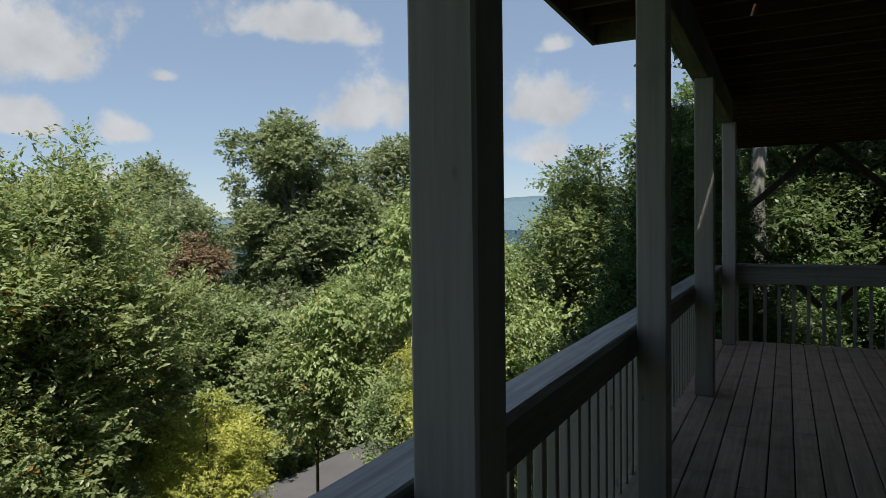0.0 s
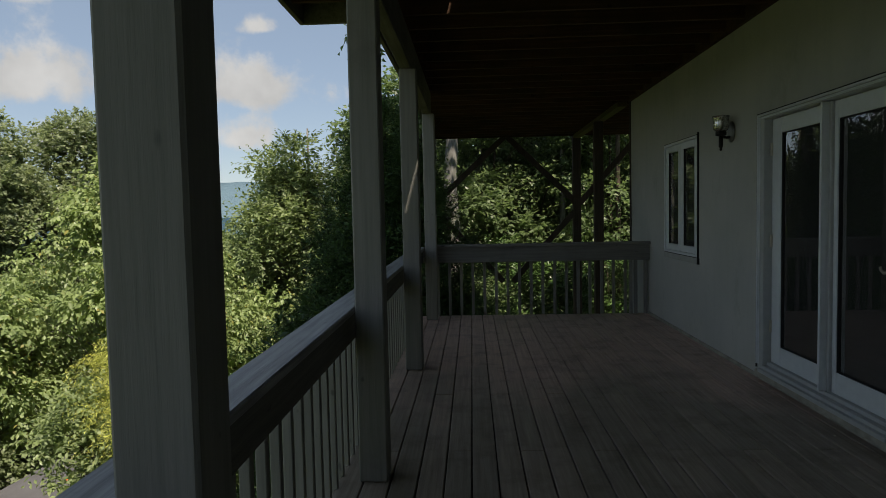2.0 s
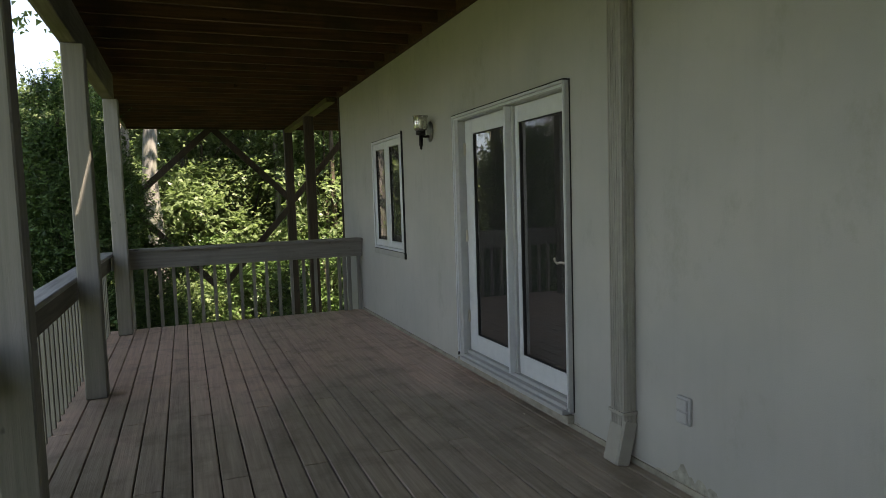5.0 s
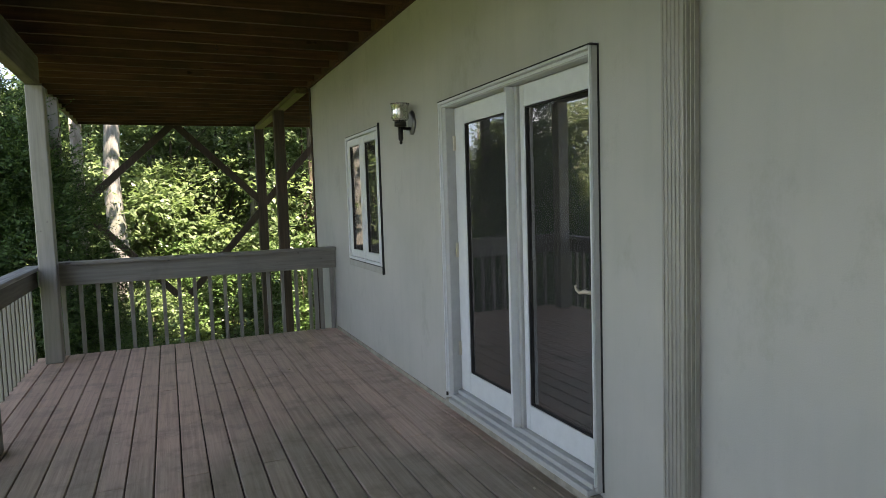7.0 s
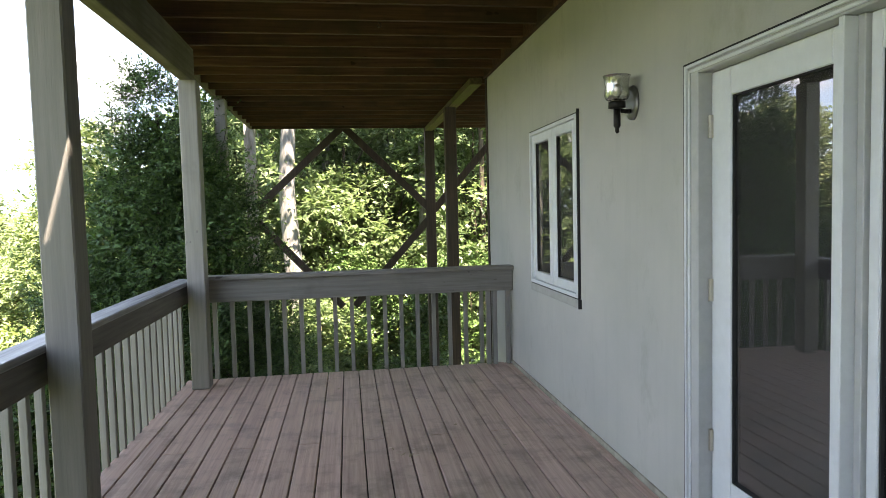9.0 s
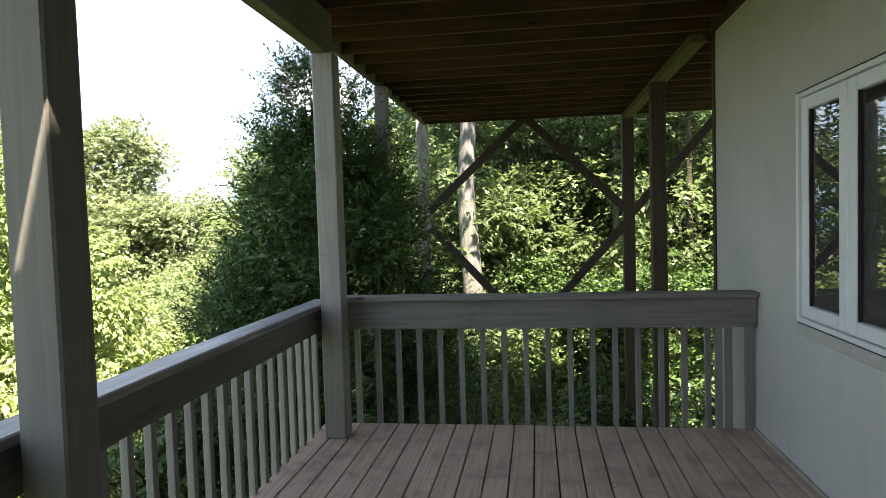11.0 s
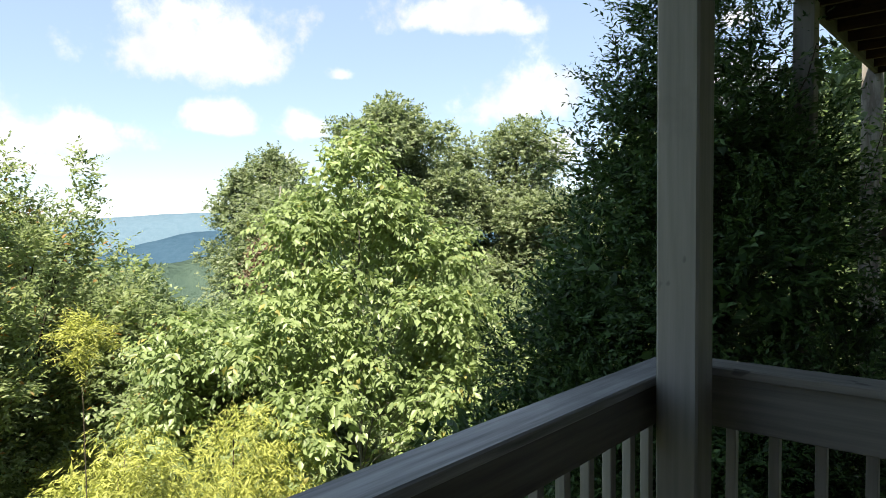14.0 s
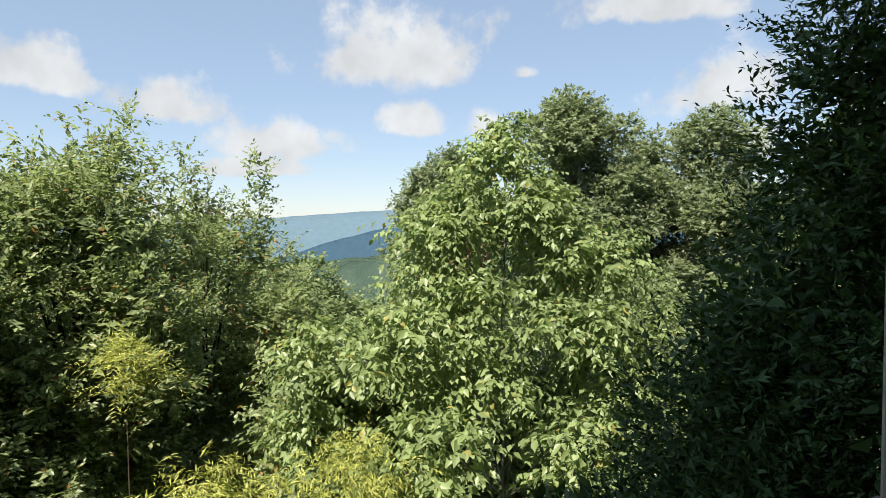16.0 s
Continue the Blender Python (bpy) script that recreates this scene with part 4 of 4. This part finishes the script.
tree("oak_tree", "wide green tree in the wood", (-28, 49), 4.5, (-4.0, (4.6, 4.6, 8.0), 60, 1.9), (6500, 0.6, 7, 0.31, 0.21), M_FAROAK, M_BARK, 0.35, 8, far=True)
tree("oak_tree", "wide green tree in the wood", (-24, 52), 5.5, (-4.0, (5.0, 5.0, 8.5), 60, 1.9), (6500, 0.6, 7, 0.31, 0.21), M_FAROAK, M_BARK, 0.35, 9, far=True)
tree("oak_tree", "wide green tree in the wood", (-43, 36), 6.0, (-2.0, (4.6, 4.6, 7.0), 55, 1.9), (6000, 0.6, 7, 0.31, 0.21), M_FAROAK, M_BARK, 0.35, 10, far=True)
tree("oak_tree", "green oak at the shoulder of the wood", (-35, 48), 8.0, (0.0, (5.0, 5.0, 7.6), 60, 1.9), (8000, 0.6, 7, 0.31, 0.21), M_FAROAK, M_BARK, 0.35, 19, far=True)
WOOD = ((-30, 33, -2.5), (-25, 37, -1.0), (-21, 31, -3.0), (-17, 36, -0.5), (-34, 29, -3.5), (-13, 33, 0.5), (-27, 27, -5.0), (-36, 35, -2.5), (-22.5, 25.5, -4.8), (-30, 22, -4.5), (-11, 28, -0.5), (-42, 26, -4.5))
for k, (x, y, top) in enumerate(WOOD):
    tree("slope_tree", "green leafy tree in the wood below the deck", (x, y), top, (top - 4.0, (3.2, 3.2, 4.2), 55, 1.15), (4200, 0.7, 7, 0.245, 0.155), M_OAK if k % 2 else M_FAROAK, M_BARK, 0.2, 40 + k, far=True)
for k, (x, y, top) in enumerate(((-20.5, 14.8, 0.0), (-20.3, 17.2, -1.0), (-26, 15, -0.6), (-20.2, 12.2, 1.0), (-19.2, 19.2, -1.8), (-22, 8.5, 0.8), (-31, 14, -3.4), (-28, 9.5, 0.6), (-24, 5.5, 1.0), (-19, 3, -1.0), (-35, 20, -4.5), (-19, 6.5, 0.8), (-9.2, 21.5, -4.6), (-11.5, 24, -3.2), (-20.5, 22, -5.5))):
    tree("thicket_tree", "low dense green tree on the slope", (x, y), top, (top - 3.0, (2.5, 2.5, 3.2), 60, 0.8), (4200, 0.45, 7, 0.205, 0.135), M_SHRUB if k % 3 else M_OAK, M_BARKDARK, 0.12, 60 + k, far=True)

# near trees beside the deck
tree("dogwood_tree", "light green dogwood with hanging leaves", (-6.6, 12.4), 2.75, (0.35, (4.2, 4.2, 2.4), 165, 0.46), (8200, 0.40, 7, 0.125, 0.07), M_DOGWOOD, M_BARK, 0.045, 4,
     shape="cone", hang=0.9, droop=0.35, lift=0.1, squash=0.5)


def shoots(x, y, z0, z1, size, n=5):
    """Clumps of an upright shoot, thinning towards its tip."""
    return [(x + 0.05 * math.sin(2.1 * k), y + 0.1 * k / n, z0 + (z1 - z0) * k / (n - 1), size * (1.15 - 0.75 * k / n)) for k in range(n)]


tree("cherry_tree", "leafy cherry with upright shoots", (-15.0, 10.6), 2.2, (-1.5, (2.3, 2.5, 3.5), 120, 0.62), (7200, 0.55, 9, 0.15, 0.07), M_CHERRY, M_BARKDARK, 0.12, 5, lift=0.8, limbs=30,
     extra=shoots(-15, 11.8, 1.5, 2.95, 0.34) + shoots(-15, 10.15, 1.5, 2.9, 0.34) + shoots(-15, 11.0, 1.3, 2.1, 0.3) + shoots(-15, 10.5, 1.3, 2.3, 0.3))
tree("cherry_tree", "tall leafy cherry with upright shoots", (-13.2, 8.0), 3.4, (-0.5, (2.2, 2.1, 3.3), 110, 0.66), (6800, 0.58, 9, 0.15, 0.07), M_CHERRY, M_BARKDARK, 0.12, 55, lift=0.8, limbs=30,
     extra=shoots(-13.2, 8.75, 1.9, 3.45, 0.42, 6) + shoots(-13.2, 8.1, 1.9, 3.2, 0.4) + shoots(-13.2, 7.3, 1.8, 2.85, 0.36) + shoots(-13.2, 6.8, 1.8, 2.6, 0.34))
tree("cherry_tree", "leafy cherry with upright shoots", (-12.6, 5.2), 3.0, (-0.8, (2.9, 2.4, 3.3), 120, 0.75), (5000, 0.6, 9, 0.15, 0.07), M_CHERRY, M_BARKDARK, 0.12, 6, lift=0.8, limbs=30,
     extra=shoots(-12.6, 5.9, 1.8, 2.9, 0.36) + shoots(-11.9, 4.9, 1.8, 2.8, 0.34))
tree("broadleaf_tree", "green broadleaf tree by the far corner of the deck", (-4.9, 20.3), 4.75, (0.6, (2.1, 1.9, 3.5), 95, 0.62), (6400, 0.55, 8, 0.17, 0.085), M_OAK, M_BARK, 0.14, 7)
tree("broadleaf_tree", "green broadleaf tree below the rail", (-7.2, 22), 1.2, (-2.0, (2.4, 2.0, 3.0), 70, 0.7), (3800, 0.55, 8, 0.16, 0.085), M_SHRUB, M_BARK, 0.12, 11)
cypress = tree("cypress_tree", "dense dark green cypress beside the deck corner", (-1.38, 10.9), 3.25, (-0.95, (3.6, 2.9, 4.15), 430, 0.34), (24000, 0.36, 17, 0.062, 0.022), M_CEDAR, M_BARKDARK, 0.13, 12,
     shape="spire", hang=0.05, droop=-0.05, lift=0.35, limbs=40, open_=0.7,
     extra=[(-0.72 - 0.05 * k, 10.45 + 0.2 * (k % 3), 1.4 + 0.2 * k, 0.40 - 0.025 * k) for k in range(8)] + [(-0.62 - 0.05 * k, 11.2 + 0.15 * (k % 3), 1.4 + 0.2 * k, 0.40 - 0.025 * k) for k in range(8)])


def inner_sprays(tree_ob, mid, radii, seed):
    """The close, shaded sprays round the stem inside a cypress crown."""
    rng = np.random.default_rng(seed)
    c, s = lobes_of(rng, (0, 0, mid - tree_ob.location.z), radii, 190, 0.42, "spire")
    o = new("inner_foliage", crown_mesh(rng, c, s, 15000, 0.30, 11, 0.085, 0.04, M_CEDAR, lift=0.3, droop=-0.1, hang=0.05, open_=0.7, far=True))
    o.parent = tree_ob


inner_sprays(cypress, -1.1, (2.7, 2.2, 3.95), 112)

# the wood beyond the far frame
for k in range(13):
    x, y = -1.4 + 1.7 * (k % 6) + 0.5 * (k % 2), 19.8 + 4.0 * (k // 6) + 0.9 * (k % 3)
    tree("forest_tree", "sunlit green understorey tree of the wood", (x, y), 5.5 + (k % 3), (1.4, (2.3, 1.9, 4.6), 46, 0.75), (1900, 0.7, 8, 0.19, 0.10), M_FOREST, M_BARKDARK, 0.09, 20 + k, squash=0.35, lift=0.0, hang=0.25, far=True)
# The high crowns are out of view and widened to shade the wood below.
for k, (x, y, r, mat) in enumerate(((-0.42, 18.0, 0.27, M_BARKPALE), (0.25, 21.0, 0.17, M_BARKPALE), (2.9, 20.5, 0.12, M_BARK), (4.2, 19.0, 0.10, M_BARKDARK), (-1.6, 22.5, 0.12, M_BARK), (1.6, 24.0, 0.13, M_BARK))):
    tree("trunk_tree", "tall straight trunk of the wood", (x, y), 13.0, (10.0, (3.6, 3.8, 2.8), 36, 1.2), (1500, 0.85, 7, 0.24, 0.14), M_FOREST, mat, r, 80 + k, far=True)
for k in range(2, 8):
    tree("forest_tree", "dark tree deep in the wood", (-12 + 4.2 * k, 32 + 2 * (k % 3)), 9 + (k % 3), (2.0, (3.4, 3, 7.5), 55, 1.3), (4200, 1.1, 7, 0.34, 0.22), M_FOREST, M_BARKDARK, 0.2, 100 + k, far=True)

# golden shrubs
tree("golden_cypress", "bright yellow thread-leaf cypress shrub on the slope", (-12.4, 11.4), -2.8, (-4.2, (1.5, 1.55, 1.5), 90, 0.36), (3800, 0.35, 9, 0.10, 0.035), M_GOLD, M_BARKDARK, 0.07, 13, "golden shrubs", limbs=3, category="shrub", hang=0.5, droop=0.5, lift=0.3)
tree("golden_cypress", "slender golden thread-leaf cypress", (-3.6, 7.7), 0.98, (0.84, (0.10, 0.10, 0.13), 10, 0.07), (150, 0.19, 14, 0.045, 0.008), M_GOLD, M_BARKDARK, 0.012, 14, "golden shrubs", limbs=0, category="shrub", hang=0.4, droop=0.5, lift=0.5)
tree("golden_cypress", "golden thread-leaf cypress below the rail", (-4.4, 8.2), 0.05, (-0.6, (0.42, 0.42, 0.6), 30, 0.22), (700, 0.32, 12, 0.07, 0.013), M_GOLD, M_BARKDARK, 0.03, 15, "golden shrubs", limbs=3, category="shrub", hang=0.8, droop=0.9, lift=0.4)
tree("golden_cypress", "golden thread-leaf cypress below the rail", (-4.9, 9.4), -0.05, (-0.95, (0.75, 0.75, 0.85), 50, 0.3), (1600, 0.32, 12, 0.07, 0.014), M_GOLD, M_BARKDARK, 0.03, 16, "golden shrubs", limbs=3, category="shrub", hang=0.8, droop=0.9, lift=0.4)
tree("golden_cypress", "golden thread-leaf cypress below the rail", (-3.95, 7.7), -0.35, (-0.9, (0.42, 0.42, 0.5), 26, 0.2), (650, 0.30, 12, 0.06, 0.012), M_GOLD, M_BARKDARK, 0.025, 21, "golden shrubs", limbs=3, category="shrub", hang=0.6, droop=0.7, lift=0.4)
tree("shrub", "small green shrub below the rail", (-4.7, 8.2), -0.9, (-1.6, (0.7, 0.6, 0.8), 26, 0.3), (800, 0.35, 8, 0.10, 0.05), M_SHRUB, M_BARKDARK, 0.03, 22, "shrubs", limbs=4, category="shrub")
tree("golden_cypress", "golden shrub beside the driveway", (-12.3, 21.5), -4.6, (-6.2, (1.0, 1.0, 1.7), 40, 0.4), (1800, 0.35, 9, 0.10, 0.035), M_GOLD, M_BARKDARK, 0.05, 17, "golden shrubs", limbs=3, category="shrub", hang=0.5, droop=0.5)
tree("rhododendron", "dark broad-leaved rhododendron below the rail", (-2.6, 9.7), 0.1, (-0.7, (0.55, 0.55, 0.75), 26, 0.2), (170, 0.22, 7, 0.17, 0.055), M_RHODO, M_BARKDARK, 0.03, 18, "shrubs", category="shrub", hang=0.2, lift=0.8)
for k, (x, y, top) in enumerate(((-3.4, 14.5, -0.6), (-3.0, 17, 0.2), (-6.0, 16.5, -1.4), (-4.8, 13.6, -1.4), (-11.2, 5.6, -1.7), (-9.6, 4.4, -1.4), (-11.6, 2.6, -0.4), (-8.6, 6.0, -3.0), (-14.2, 8.4, -1.3), (-12.2, 7.4, -1.0))):
    tree("shrub", "green leafy shrub on the bank", (x, y), top, (top - 1.2, (1.4, 1.4, 1.5), 38, 0.5), (1150, 0.4, 8, 0.15, 0.08), M_SHRUB if k < 4 else M_CHERRY, M_BARKDARK, 0.05, 120 + k, "shrubs", category="shrub")

tree("browned_tree", "small tree with red-brown withered leaves in the wood", (-30.6, 27.4), 0.6, (-1.0, (1.7, 1.7, 1.9), 40, 0.7), (2200, 0.5, 7, 0.22, 0.13), M_BROWN, M_BARKDARK, 0.1, 150, far=True)
tree("shrub", "sunlit leafy green shrub on the bank below the deck", (-8.7, 11.0), -0.1, (-1.5, (1.0, 1.0, 1.4), 40, 0.42), (1300, 0.4, 8, 0.14, 0.075), M_CHERRY, M_BARKDARK, 0.05, 140, "shrubs", category="shrub")


def vine(x, y, z0, z1, n, seed):
    rng = np.random.default_rng(seed)
    ob = thing("vine", None, None, "leafy green vine climbing a timber post", "vine")
    bm = bmesh.new()
    pts = [(x + 0.11 * math.cos(0.9 * k), y - 0.13 + 0.03 * math.sin(0.9 * k), z0 + (z1 - z0) * k / 14) for k in range(15)]
    tube(bm, pts, [0.012 - 0.0006 * k for k in range(15)], 6)
    part("stem", bm, M_BARKDARK, ob)
    start = np.stack([x + rng.normal(scale=0.12, size=n), y - 0.15 + rng.normal(scale=0.08, size=n), rng.uniform(z0, z1, n)], -1)
    way = unit(rng.normal(size=(n, 3)) + np.array([0, -0.5, 0.1]))
    o = new("leaves", twig_leaves("leaves", rng, start, way, rng.uniform(0.12, 0.4, n), 6, 0.09, 0.06, M_FOREST, 0.3, 0.5))
    o.parent = ob
    return ob


vine(-0.70, FAR_Y + 0.05, -2.0, 2.7, 130, 201)
vine(-0.68, 11.1, 0.0, 2.6, 60, 202)
for k, (x, y, top) in enumerate(((0.2, 16.5, -0.6), (1.9, 17.2, -0.2), (3.4, 16.4, 0.3), (-1.4, 17.5, 0.2), (0.9, 18.6, 0.4), (2.6, 14.9, -1.2), (0.0, 13.2, -1.4), (1.6, 13.0, -1.5))):
    tree("undergrowth_shrub", "dark leafy undergrowth at the wood's edge", (x, y), top, (top - 0.9, (1.2, 1.0, 1.2), 30, 0.45), (1100, 0.4, 8, 0.13, 0.065), M_RHODO if k % 3 else M_FOREST, M_BARKDARK, 0.04, 220 + k, "undergrowth", category="shrub", limbs=4)


def traffic_cone():
    x, y = -15.1, 23.2
    z = float(ground_z(np.array(-16.3), np.array(y))) + 0.31
    ob = thing("traffic_cone", None, None, "small orange traffic cone beside the driveway", "traffic cone")
    part("base", B(x - 0.17, x + 0.17, y - 0.17, y + 0.17, z - 0.1, z + 0.03, bevel=0.01), M_CONE, ob)
    bm = bmesh.new()
    tube(bm, [(x, y, z + 0.03), (x, y, z + 0.06), (x, y, z + 0.46), (x, y, z + 0.5)], [0.14, 0.12, 0.035, 0.03], 16)
    part("cone", bm, M_CONE, ob)
    bm = bmesh.new()
    tube(bm, [(x, y, z + 0.22), (x, y, z + 0.32)], [0.088, 0.067], 16)
    part("band", bm, M_WHITE, ob, "white reflective band")
    return ob


traffic_cone()


def deck_litter():
    """Fallen leaves and scraps lying on the boards."""
    rng = np.random.default_rng(77)
    n = 46
    p = np.stack([rng.uniform(-0.3, 2.3, n), rng.uniform(2.5, 8.7, n), np.full(n, 0.006)], -1)
    p[:14, 0], p[:14, 1] = 1.13 + rng.normal(scale=0.06, size=14), 6.72 + rng.normal(scale=0.05, size=14)
    a = rng.uniform(0, 6.28, n)
    d = np.stack([np.cos(a), np.sin(a), rng.uniform(0.0, 0.3, n)], -1) * rng.uniform(0.008, 0.026, (n, 1))
    e = np.stack([-np.sin(a), np.cos(a), rng.uniform(0.0, 0.3, n)], -1) * rng.uniform(0.004, 0.010, (n, 1))
    v = np.stack([p - d, p + e, p + d, p - e], 1).reshape(-1, 3)
    i = np.arange(n)[:, None] * 4
    tris = np.concatenate([i + [0, 1, 2], i + [0, 2, 3]], 1).reshape(-1, 3)
    return tagged(new("leaf_litter", arrays_mesh("leaf_litter", v, tris, M_LITTER)), "scraps of dry leaves on the deck boards", "leaf litter", kind="stuff")


M_LITTER = leaf("dry_leaves", (0.20, 0.15, 0.09), (0.5, 0.45, 0.36), 0.1)
deck_litter()


# ---- deck boards ----
def deck_boards():
    rng = random.Random(5)
    pitch, width = 0.1430, 0.1350
    lengths = {}
    count = int((WALL_X - DECK_X0) / pitch) + 1
    for k in range(count):
        x = DECK_X0 - 0.02 + pitch * k
        w = min(width, WALL_X - 0.014 - x)
        if w < 0.03:
            continue
        cuts = [NEAR_END, (-0.6, 0.9, 2.2)[k % 3], (5.1, 3.9, 7.0)[k % 3], DECK_Y1 + 0.018]
        for a, b in zip(cuts, cuts[1:]):
            key = (round(b - a, 3), round(w, 3))
            if key not in lengths:
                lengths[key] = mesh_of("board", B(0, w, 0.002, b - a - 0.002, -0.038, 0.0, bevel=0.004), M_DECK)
            o = new("board", lengths[key])
            o.parent = deck_floor
            o.location = (x, a, -0.0015 * rng.random())


deck_boards()
